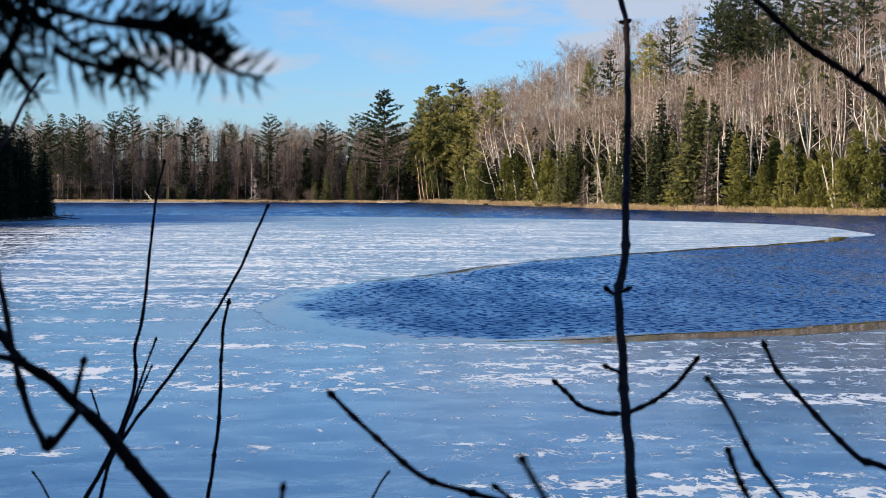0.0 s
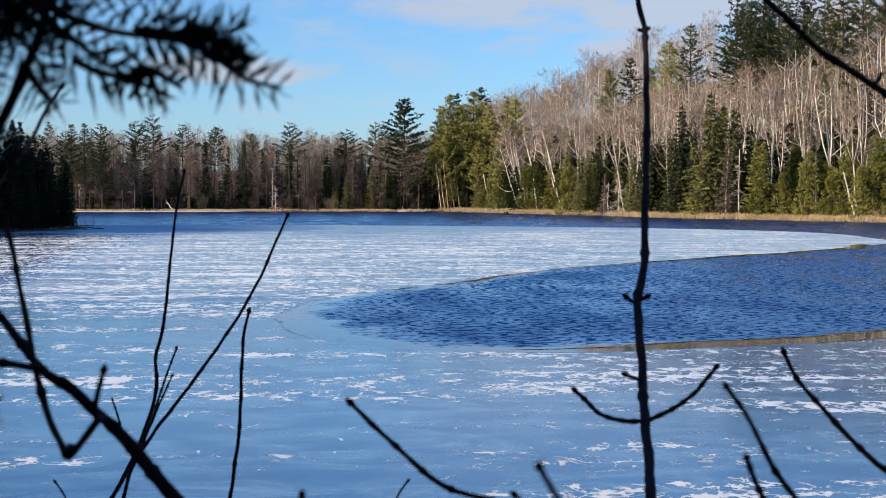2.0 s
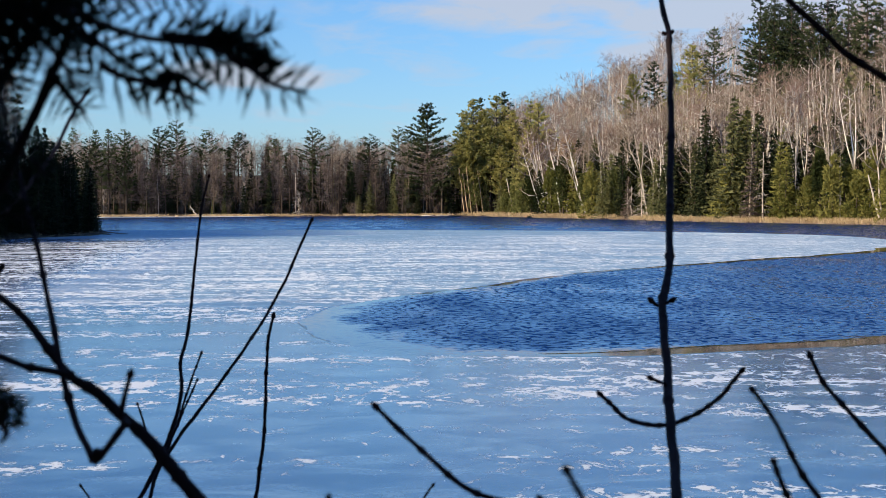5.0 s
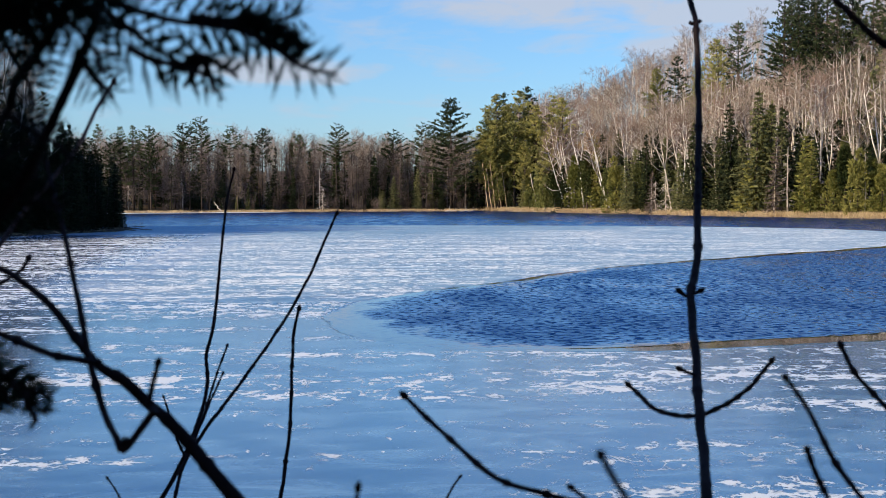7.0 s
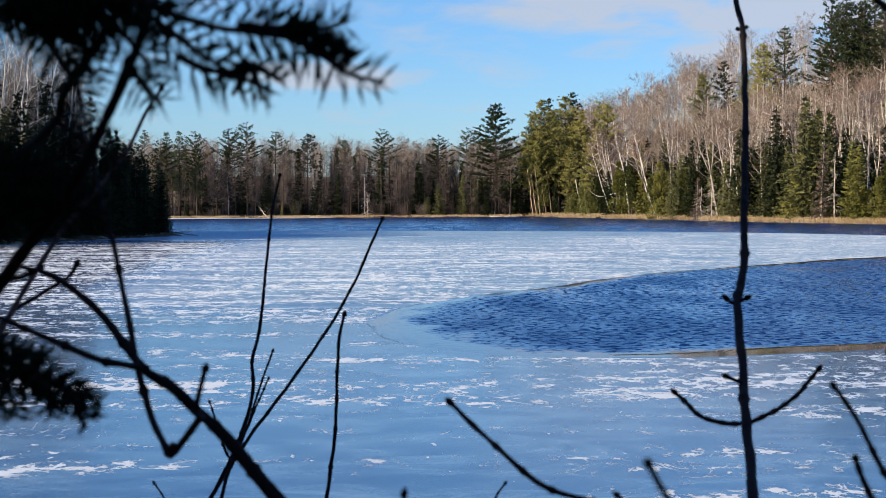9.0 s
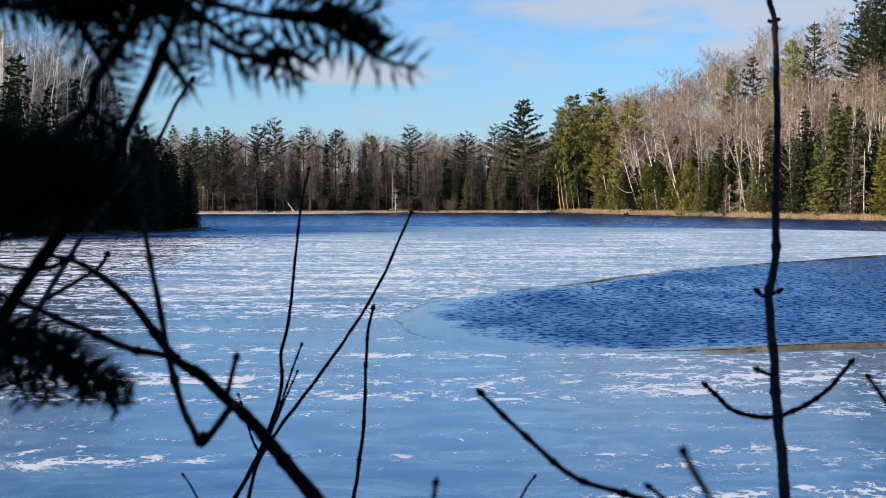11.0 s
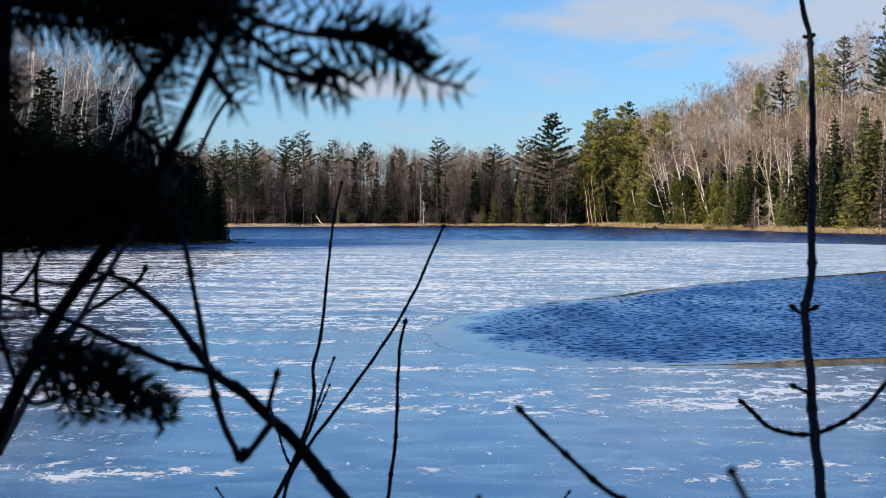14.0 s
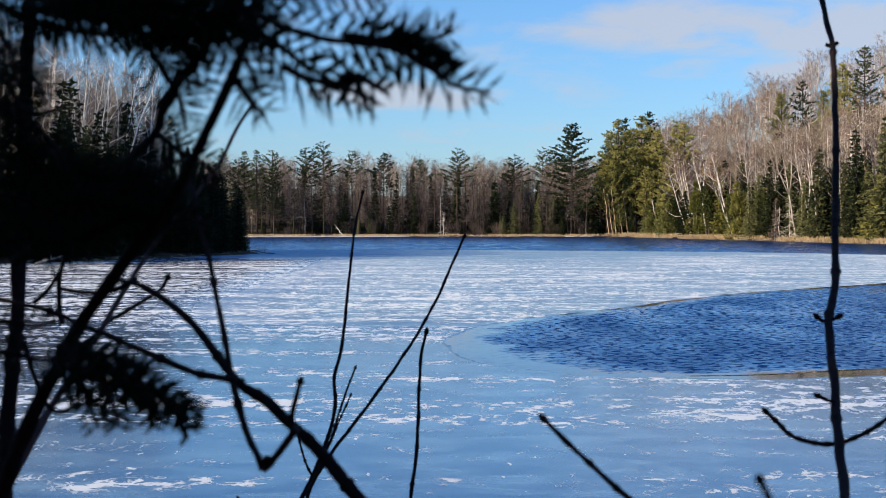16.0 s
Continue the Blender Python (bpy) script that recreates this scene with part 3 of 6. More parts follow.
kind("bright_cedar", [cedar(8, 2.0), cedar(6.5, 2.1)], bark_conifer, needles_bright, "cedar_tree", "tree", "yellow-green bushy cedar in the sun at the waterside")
kind("dead_spruce", [spruce(10, 1.7, 0.15, 0, 0.5), spruce(8, 1.6, 0.2, 0, 0.5)], bark_dead, needles_dead, "dead_tree", "tree", "dead spruce with greyish brown hanging twigs")
kind("white_birch", [bare_tree(15, 2.6, 0.01, 1, 700, 13), bare_tree(16, 2.8, 0.02, 2, 800, 15)], bark_white, twigs_red, "birch_tree", "tree", "bright white birch trunk leaning over the shore conifers")
# finer spruces for out-of-view places, added to block light
kind("blocker_spruce", [spruce(8, 1.7, 0, 0, 0.6), spruce(8.5, 1.6, 0, 0, 0.6)], bark_conifer, needles_shaded, "spruce_tree", "tree", "dark spruce on the near bank")
kind("thin_spruce", [spruce(12, 1.0, 0.25), spruce(13, 1.1, 0.35)], bark_conifer, needles_shaded, "spruce_tree", "tree", "narrow thin black spruce among bare trees", light=[spruce(12, 1.0, 0.2, 0, 1.3), spruce(13, 1.1, 0.3, 0, 1.3)])
kind("white_pine", [pine(20.5, 6.4, 0.12, 0.02, 46, 0.5, 0.18), pine(19, 3.6, 0.3, 0.15, 13, 0.6), pine(20.5, 4.0, 0.25, 0.1, 13, 0.6)], bark_conifer, needles_pine, "pine_tree", "tree", "tall dark white pine with tiered level limbs above the woods", light=[pine(20, 4.0, 0.35, 0.15, 8, 0.8, 0.3), pine(19, 3.6, 0.4, 0.2, 8, 0.8, 0.3)])
kind("sparse_pine", [pine(19, 4.8, 0.45, 0.16, 22, 0.75, 0.18), pine(18, 4.2, 0.5, 0.2, 22, 0.75, 0.18), pine(20, 4.8, 0.5, 0.14, 22, 0.75, 0.18)], bark_conifer, needles_pine, "pine_tree", "tree", "tall thin-crowned pine standing above the far woods")
kind("red_pine", [pine(20, 4.0, 0.2, 0.25, 20, 0.55, 0.22), pine(18, 3.6, 0.25, 0.2, 20, 0.55, 0.22), pine(19, 3.6, 0.35, 0.2, 20, 0.6, 0.22)], bark_conifer, needles_pine_lit, "pine_tree", "tree", "sunlit olive green pine on the wooded point", light=[pine(19, 3.0, 0.3, 0.2, 8, 0.8, 0.3)])
kind("birch", [bare_tree(15, 3.0, 0.06, 2), bare_tree(16, 3.2, 0.02, 3), bare_tree(14, 2.7, 0.14, 2), bare_tree(17, 3.1, 0.05, 3), bare_tree(13, 2.7, 0.02, 1)], bark_birch, twigs_red, "birch_tree", "tree", "leafless white birch with reddish fine twigs on the slope", light=[bare_tree(15, 3.0, 0.05, 2, 980, 10, 0.62, 4), bare_tree(16, 3.2, 0.02, 2, 980, 10, 0.62, 4), bare_tree(14, 2.8, 0.12, 2, 980, 10, 0.62, 4), bare_tree(16, 3.0, 0.05, 2, 980, 10, 0.62, 4)])
kind("aspen", [bare_tree(15, 2.8, 0.02, 1), bare_tree(16, 3.6, 0.03, 3), bare_tree(14, 3.2, 0.1, 2), bare_tree(17, 3.0, 0.03, 2)], bark_pale, twigs_grey, "aspen_tree", "tree", "leafless grey hardwood with fine branching crown", light=[bare_tree(15, 3.0, 0.03, 2, 980, 10, 0.62, 4), bare_tree(16, 3.2, 0.02, 2, 980, 10, 0.62, 4), bare_tree(14, 3.0, 0.1, 2, 980, 10, 0.62, 4)])
kind("far_aspen", [bare_tree(15, 3.0, 0.02, 1, 600)], bark_grey, twigs_pale, "aspen_tree", "tree", "leafless pale grey aspen beyond the lake", light=[bare_tree(15, 2.8, 0.03, 2, 800, 8, 0.95, 4), bare_tree(16, 3.0, 0.02, 1, 800, 8, 0.95, 4), bare_tree(14, 2.8, 0.05, 2, 800, 8, 0.95, 4)])
kind("bank_birch", [bare_tree(16, 2.4, 0.1, 1, 700, 14, 0.32), bare_tree(15, 2.2, 0.06, 2, 700, 14, 0.32), bare_tree(17, 2.6, 0.14, 2, 700, 14, 0.32)], bark_white, twigs_grey, "birch_tree", "tree", "leafless white birch rising behind dark shore conifers")
kind("dark_spruce", [spruce(10, 1.9, 0, 0, 0.95), spruce(12, 2.2, 0, 0, 0.95), spruce(11, 1.6, 0, 0, 0.95), spruce(9, 2.1, 0, 0, 0.95)], bark_conifer, needles_shaded, "spruce_tree", "tree", "dark spruce standing in the shade by the lake", light=[spruce(10, 1.9, 0, 0, 1.5), spruce(12, 2.1, 0, 0, 1.5)])
kind("bank_spruce", [spruce(10, 1.9, 0, 0, 0.62), spruce(12, 2.1, 0, 0, 0.62), spruce(11, 1.6, 0.1, 0, 0.62)], bark_conifer, needles_shaded, "spruce_tree", "tree", "dark spruce standing on the shaded near point")
kind("pale_birch", [bare_tree(15, 2.8, 0.1, 2), bare_tree(16, 3.1, 0.03, 3), bare_tree(15, 2.7, 0.05, 1)], bark_birch, twigs_grey, "birch_tree", "tree", "leafless white-stemmed birch with pale twigs", light=[bare_tree(15, 3.0, 0.04, 2, 980, 10, 0.62, 4), bare_tree(16, 3.0, 0.08, 2, 980, 10, 0.62, 4)])
kind("gold", [bare_tree(14, 2.6, 0.03, 2, 1300)], bark_birch, twigs_gold, "birch_tree", "tree", "birch still holding a few yellow leaves")
kind("larch", [larch(15, 2.4, 1200), larch(14, 2.2, 1200), larch(16, 2.5, 1200)], bark_conifer, twigs_larch, "larch_tree", "tree", "bare brown larch in the lakeside woods", light=[larch(15, 2.4, 900, 1.3), larch(14, 2.2, 900, 1.3)])
kind("snag", [snag(9), snag(11, 30), snag(6, 40, 1.5)], bark_dead, bark_dead, "dead_tree", "tree", "grey dead conifer with bare drooping limbs", "bare_crown")
kind("shrub", [shrubby(2.0), shrubby(1.5), shrubby(2.6)], bark_grey, twigs_red, "shrub", "shrub", "leafless reddish shrub at the edge of the woods", "bare_crown")

kind("brush", [shrubby(2.6, 44), shrubby(3.2, 50)], bark_grey, twigs_larch, "shrub", "shrub", "dense brown leafless brush under the far woods", "bare_crown")


def plant(key, x, y, z, size=1.0, turn=None, lean=(0, 0), which=None, label="", group=""):
    made, wm, cm, name, category, text, crown_name = KINDS[key]
    _, _, wood_me, crown_me = made[int(rng.integers(len(made))) if which is None else which]
    ob = new(name)
    group = group or {"spruce_tree": "spruces round the lake", "cedar_tree": "cedars along the waterside", "pine_tree": "pines round the lake", "birch_tree": "leafless birches round the lake", "aspen_tree": "leafless hardwoods round the lake", "larch_tree": "bare larches on the far shore", "dead_tree": "dead trees on the shores", "shrub": "shrubs on the shores"}[name]
    turn = rng.uniform(0, 360) if turn is None else turn
    ob.matrix_world = pose(x, y, z, lean[0], lean[1], 0) @ pose(0, 0, 0, 0, 0, turn) @ Matrix.Diagonal((size, size, size, 1))
    tagged(ob, label or text, category, group)
    for nm, me in (("trunk", wood_me), (crown_name, crown_me)):
        p = new(nm, me)
        p.parent = ob
    return ob


def woods(name, rows, label):
    """Many trees as one stretch of woodland, past counting. rows: kind, x, y, z, size."""
    vs, ts, ss, mats, n = [], [], [], [], 0
    for key, x, y, z, size in rows:
        made, wm, cm = KINDS[key][:3]
        made = LIGHT[key] or made
        v = made[int(rng.integers(len(made)))]
        a = rng.uniform(0, 6.28)
        c, s = math.cos(a) * size, math.sin(a) * size
        for arr, m in ((v[0], wm), (v[1], cm)):
            if m not in mats:
                mats.append(m)
            p = arr[0] @ np.array(((c, s, 0), (-s, c, 0), (0, 0, size * rng.uniform(0.9, 1.1)))) + (x, y, z)
            vs.append(p), ts.append(arr[1] + n), ss.append(np.full(len(arr[1]), mats.index(m)))
            n += len(p)
    ob = new(name, mesh_of(name, np.concatenate(vs), np.concatenate(ts), mats, np.concatenate(ss)))
    return tagged(ob, label, "woods", kind="stuff")


# ---- the lake bed, the banks and the hill ----
SHORE = np.array([(0, 7), (12, 8), (30, 15), (48, 40), (64, 90), (68, 140), (60, 184), (51, 203), (41, 220), (30, 253), (21, 283), (14, 304),
                  (10, 311), (5, 308), (-5, 307), (-25, 304), (-45, 300), (-60, 297), (-110, 287), (-150, 240), (-110, 195), (-60, 168),
                  (-34, 156), (-26, 149), (-27, 138), (-32, 122), (-36.5, 111), (-44, 90), (-44, 60), (-36, 30), (-22, 12), (-8, 7)], float)


def shore_distance(x, y):
    """Metres outside the lake's outline; less than nought on the lake."""
    p = np.stack([np.ravel(x), np.ravel(y)], 1).astype(float)
    a, b = SHORE, np.roll(SHORE, -1, 0)
    best, inside = np.full(len(p), 1e9), np.zeros(len(p), bool)
    for (ax, ay), (bx, by) in zip(a, b):
        d = np.array((bx - ax, by - ay))
        q = np.clip(((p - (ax, ay)) @ d) / (d @ d), 0, 1)
        best = np.minimum(best, np.hypot(*(p - (ax, ay) - q[:, None] * d).T))
        cross = (ay > p[:, 1]) != (by > p[:, 1])
        inside ^= cross & (p[:, 0] < (bx - ax) * (p[:, 1] - ay) / (by - ay + 1e-12) + ax)
    wob = 0.5 * np.sin(p[:, 0] * 0.9 + 1.3 * np.sin(p[:, 1] * 0.31)) + 0.35 * np.sin(p[:, 1] * 1.7 + p[:, 0] * 0.6)
    return np.where(inside, -best, best) + wob * np.clip(np.hypot(*p.T) / 120, 0, 1)


def ground_height(x, y):
    x, y = np.atleast_1d(np.asarray(x, float)), np.atleast_1d(np.asarray(y, float))
    s = shore_distance(x, y)
    az = np.degrees(np.arctan2(x, np.maximum(y, 1.0)))
    hill = np.interp(az, (-30, -12, -8, 1, 3, 6.2, 8, 10, 16, 40), (0.06, 0.075, 0.085, 0.08, 0.085, 0.148, 0.217, 0.275, 0.30, 0.15))
    hill = np.where(np.hypot(x, y) < 40, 0.3, hill)
    up = np.minimum(np.clip(s - 3, 0, 108) * hill, 31) - 0.03 * np.clip(s - 115, 0, 300)
    up = np.where(np.hypot(x, y) < 600, up, np.maximum(up, 0))
    bank = np.where(s < 0, np.maximum(-1.5, s * 0.25), 0.22 * np.clip(s / 1.2, 0, 1))
    bumps = 0.12 * np.sin(x * 0.33 + 2 * np.sin(y * 0.21)) * np.clip((s - 2) / 6, 0, 1)
    return bank + up + bumps


def build_ground():
    az = np.radians(np.unique(np.concatenate([np.arange(-180, 181, 6), np.arange(-30, 30.1, 0.5)])))[:-1]
    r = np.concatenate([[0.0], np.geomspace(0.8, 90, 50), np.linspace(92, 420, 130), np.geomspace(460, 4500, 22)])
    A, R = np.meshgrid(az, r, indexing="ij")
    X, Y = R * np.sin(A), R * np.cos(A)
    Z = ground_height(X.ravel(), Y.ravel())
    v = np.stack([X.ravel(), Y.ravel(), Z], 1)
    n, k = len(az), len(r)
    i, j = np.meshgrid(np.arange(n), np.arange(k - 1), indexing="ij")
    p, q = i * k + j, ((i + 1) % n) * k + j
    t = np.concatenate([np.stack([p, p + 1, q + 1], -1).reshape(-1, 3), np.stack([p, q + 1, q], -1).reshape(-1, 3)])
    ob = new("ground", mesh_of("ground", v, t[:, ::-1], [ground_mat], smooth=True))
    tagged(ob, "leaf-strewn forest floor and lake bed rising to a hill", "ground", kind="structure")


build_ground()


def smooth_loop(points, step=1.0, closed=True):
    """Points along a smooth curve through those given."""
    p = np.asarray(points, float)
    n, out = len(p), []
    for i in range(n if closed else n - 1):
        idx = [(i - 1) % n, i, (i + 1) % n, (i + 2) % n] if closed else [max(i - 1, 0), i, i + 1, min(i + 2, n - 1)]
        a, b, c, d = p[idx]
        m = max(2, int(np.linalg.norm(c - b) / step))
        q = (np.arange(m) / m)[:, None]
        out.append(0.5 * (2 * b + (c - a) * q + (2 * a - 5 * b + 4 * c - d) * q ** 2 + (3 * b - a - 3 * c + d) * q ** 3))
    if not closed:
        out.append(p[-1:])
    return np.concatenate(out)


def slab(name, outline, z0, z1, mat, label, category, kind_of="structure", thin=0.0):
    """A sheet with thickness from a flat outline, thinning out over its edge."""
    bm = bmesh.new()
    outline = np.asarray(outline, float)
    run = np.roll(outline, -1, 0) - np.roll(outline, 1, 0)
    area = np.sum(outline[:, 0] * np.roll(outline[:, 1], -1) - np.roll(outline[:, 0], -1) * outline[:, 1])
    away = unit(np.stack([run[:, 1], -run[:, 0]], 1)) * (1 if area > 0 else -1) * thin
    ring = [bm.verts.new((x, y, z1)) for x, y in outline]
    f = bm.faces.new(ring)
    if f.normal.z < 0:
        f.normal_flip()
    out = bmesh.ops.extrude_face_region(bm, geom=[f])
    for g in out["geom"]:
        if isinstance(g, bmesh.types.BMVert):
            k = int(np.argmin(np.hypot(*(outline - (g.co.x, g.co.y)).T)))
            g.co = (g.co.x + away[k][0], g.co.y + away[k][1], z0)
    bmesh.ops.triangulate(bm, faces=bm.faces[:])
    bmesh.ops.recalc_face_normals(bm, faces=bm.faces[:])
    me = bpy.data.meshes.new(name)
    bm.to_mesh(me)
    bm.free()
    me.materials.append(mat)
    return tagged(new(name, me), label, category, kind=kind_of)



# the ice: a broad sheet with a curved bay of open water bitten into it
POOL = smooth_loop([(80, 140), (60, 128), (42, 112), (31.3, 102.5), (27.8, 94.6), (22.7, 87.8), (18.5, 82.6), (11.7, 73.4), (8.2, 68.7), (4.7, 62.9), (3.0, 58.1), (0.7, 53.8), (-1.2, 49), (-2.3, 45), (-2.55, 41.2),
                    (-2.3, 37.6), (-1.5, 34.9), (-0.3, 33.2), (1.0, 32.1), (2.8, 31.8), (4.5, 32.2), (6.3, 33.3), (8.9, 34.4), (11.6, 36.3), (20, 42), (40, 52), (66, 60)], 1.0, False)
wig = np.array([noise.noise(Vector((x * 0.35, y * 0.35, 1.0))) for x, y in POOL])
EDGE = POOL + np.stack([0.25 * wig, 0.5 * wig * np.clip(POOL[:, 1] / 60, 0.3, 2)], 1)
k_tip = int(np.argmin(np.hypot(*(EDGE - (31.3, 102.5)).T)))
far_edge = smooth_loop([(35.3, 116), (36.3, 128), (34.4, 139), (28.5, 149), (19, 157), (8, 162), (-3, 165), (-20, 168), (-34, 169), (-50, 175)], 2.0, False)
far_edge[:, 1] += 0.5 * np.array([noise.noise(Vector((x * 0.2, 3.0, 0))) for x, _ in far_edge])
ice_outline = np.concatenate([far_edge[::-1][:-1], smooth_loop([(35.3, 116), (34.2, 108), tuple(EDGE[k_tip])], 1.0, False)[:-1], EDGE[k_tip:], [(70, 40), (40, 8), (0, 3), (-40, 8), (-52, 40), (-52, 150)]])
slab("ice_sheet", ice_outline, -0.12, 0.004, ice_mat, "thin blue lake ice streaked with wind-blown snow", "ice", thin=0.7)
slab("ice_strip", smooth_loop([(-75, 296), (-55, 290.5), (-40, 294), (-28, 298), (-28, 306), (-75, 306)], 3.0), -0.12, 0.02, crust_mat, "narrow strip of white ice under the far shore", "ice")


def within(outline, x, y):
    """Which of the places lie inside an outline."""
    inside = np.zeros(len(x), bool)
    for (ax, ay), (bx, by) in zip(outline, np.roll(outline, -1, 0)):
        cross = (ay > y) != (by > y)
        inside ^= cross & (x < (bx - ax) * (y - ay) / (by - ay + 1e-12) + ax)
    return inside

def build_water():
    """The lake's surface, with real wind ripples that run across the view."""
    az = np.radians(np.concatenate([np.arange(-88, -22, 4.0), np.arange(-22, 22, 0.25), np.arange(22, 89, 4.0)]))
    r = np.concatenate([np.geomspace(5, 28, 40), 28 * np.exp(np.arange(0.005, math.log(60 / 28), 0.005)), 60.05 * np.exp(np.arange(0, math.log(345 / 60), 0.010))])
    A, R = np.meshgrid(az, r, indexing="ij")
    x, y = (R * np.sin(A)).ravel(), (R * np.cos(A)).ravel()
    g = np.random.default_rng(5)
    z = np.zeros(len(x))
    for k in range(18):
        wave = g.uniform(0.5, 1.5)
        d = g.normal(0.1, 0.28)
        z += 0.0088 * wave * np.sin((x * math.sin(d) + y * math.cos(d)) * 6.283 / wave + g.uniform(0, 6.28) + 0.6 * np.sin(x * g.uniform(0.1, 0.5) + y * 0.1))
    gust = 0.65 + 0.35 * np.sin(x * 0.11 + 2 * np.sin(y * 0.07)) * np.sin(y * 0.09 + 1.0)
    n, k = len(az), len(r)
    i, j = np.meshgrid(np.arange(n - 1), np.arange(k - 1), indexing="ij")
    p, q = i * k + j, (i + 1) * k + j
    t = np.concatenate([np.stack([p, q + 1, p + 1], -1).reshape(-1, 3), np.stack([p, q, q + 1], -1).reshape(-1, 3)])
    near = within(EDGE, x, y) & (y < 66)
    d = np.full(len(x), 99.0)
    q = np.stack([x[near], y[near]], 1)
    close = np.full(len(q), 99.0)
    for a, b in zip(EDGE[:-1], EDGE[1:]):
        f = np.clip(((q - a) @ (b - a)) / ((b - a) @ (b - a)), 0, 1)
        close = np.minimum(close, np.hypot(*(q - a - f[:, None] * (b - a)).T))
    d[near] = close
    # a still margin along the edge, broadest round the tip and on the near side
    still = 0.25 + 0.9 * np.exp(-((x - 0.5) / 3.5) ** 2) * (y < 40) + 0.5 * np.exp(-(np.hypot(x + 2.0, (y - 41) * 0.35) / 2.0) ** 2) + 0.15 * (y > 44)
    still *= 1 + 0.5 * np.sin(x * 2.3 + 1.5 * np.sin(y * 0.9)) * np.sin(y * 0.7 + x)
    f = np.clip(1.0 - (d - still) / (0.9 + 0.9 * still), 0, 1)
    calm = 0.97 * f ** 1.5
    ob = new("water", mesh_of("water", np.stack([x, y, np.where(within(ice_outline, x, y), -0.03, np.minimum(z * gust * 0.5, 0.010) * (1 - calm) - 0.010)], 1), t, [water_mat], smooth=True))
    layer = ob.data.attributes.new("calm", "FLOAT", "POINT")
    layer.data.foreach_set("value", calm.astype(np.float32))
    tagged(ob, "wind-rippled open lake water, deep blue", "water", kind="structure")


build_water()



line = EDGE[k_tip + 3:]
line = line[(line[:, 1] < 62) | (line[:, 0] > 30)]
line = line[np.argmax(line[:, 1] < 62):]
line = line[line[:, 0] < 45]
line = line[np.argmin(line[:, 0]) + 1:]
line = line[line[:, 0] > 2.2]
tip = np.exp(-((line[:, 1] - 41) / 7.5) ** 2) * (line[:, 0] < 5)
toward = np.stack([0.62 * tip, np.tanh((43.0 - line[:, 1]) / -4.0) * -1.0], 1)
along = np.cumsum(np.r_[0, np.hypot(*np.diff(line, axis=0).T)])
ragged = np.array([noise.noise(Vector((a * 0.6, 0, 7))) for a in along])
wide = np.where(line[:, 1] > 43, 0.8 - 0.7 * np.clip((line[:, 1] - 48) / 12, 0, 1), 0.85 + 0.35 * np.clip(line[:, 0] / 12, 0, 1)) * (1 + 0.35 * ragged) * np.clip((line[:, 0] - 2.0) / 3.0, 0.05, 1)
inner, line = line - toward * wide[:, None], line + toward * 0.12
slab("ice_rim", np.concatenate([line, inner[::-1]]), -0.002, 0.0075, rim_mat, "smooth wet new ice along the edge of the open water", "ice", thin=0.3)

# the same along the far side, broader towards the open lake
back = EDGE[k_tip + 1:]
back = back[:int(np.argmax(back[:, 1] < 66))]
ragged = np.array([noise.noise(Vector((a * 0.25, 0, 3))) for a in back[:, 1]])
wide = (0.1 + 0.03 * (back[:, 1] - 66)) * (1 + 0.8 * ragged)
slab("ice_rim", np.concatenate([back - (0, 0.15), (back + np.stack([-0.35 * wide, wide], 1))[::-1]]), -0.002, 0.0075, rim_mat, "dark wet new ice at the far side of the open water", "ice", thin=0.1)

# ---- woods ----


def ground_at(x, y):
    return float(ground_height(x, y)[0]) - 0.05


def scatter(count, az0, az1, r0, r1, s0, s1, gap, seed):
    """Places on land between two bearings (degrees to the right), distances and depths behind the shore, no nearer to each other than gap."""
    g = np.random.default_rng(seed)
    az = np.radians(g.uniform(az0, az1, count * 30))
    r = np.sqrt(g.uniform(r0 ** 2, r1 ** 2, count * 30))
    p = np.stack([r * np.sin(az), r * np.cos(az)], 1)
    s = shore_distance(p[:, 0], p[:, 1])
    p = p[(s > s0) & (s < s1)]
    kept = np.empty((0, 2))
    for q in p:
        if len(kept) >= count:
            break
        if not len(kept) or np.min(np.hypot(*(kept - q).T)) > gap:
            kept = np.vstack([kept, q])
    return kept


def pick(options):
    names, weights = zip(*options)
    return names[int(rng.choice(len(names), p=np.array(weights) / sum(weights)))]


def polar(az, r):
    """A place by its bearing in degrees to the right of straight ahead and its distance."""
    return r * math.sin(radians(az)), r * math.cos(radians(az))


def single(key, az, r, size=1.0, **more):
    x, y = polar(az, r)
    return plant(key, x, y, ground_at(x, y), size, **more)


# the far shore: tall pines that stand out of the skyline
for az, r, size, which in ((-9.44, 312, 0.78, 1), (-8.29, 320, 0.78, 1), (-7.67, 316, 0.86, 2), (-5.62, 318, 0.82, 1), (-3.07, 314, 0.80, 0), (-1.09, 318, 0.88, 1), (-0.1, 345, 0.92, 2), (0.25, 345, 0.9, 1), (0.92, 316, 1.04, 0), (-10.6, 306, 0.75, 0), (-11.4, 310, 0.7, 2), (-6.7, 322, 0.76, 0), (-4.3, 325, 0.74, 2)):
    single("white_pine" if abs(az - 0.92) < 0.01 else "sparse_pine", az, r, size * (1.0 if abs(az - 0.92) < 0.01 else 1.0 if az < -1.5 else 0.84), which=0 if abs(az - 0.92) < 0.01 else None)
for az, r, size in ((-9.95, 308, 0.82), (-9.4, 306, 0.7), (-10.4, 312, 0.8)):
    single("white_pine", az, r, size, which=1)
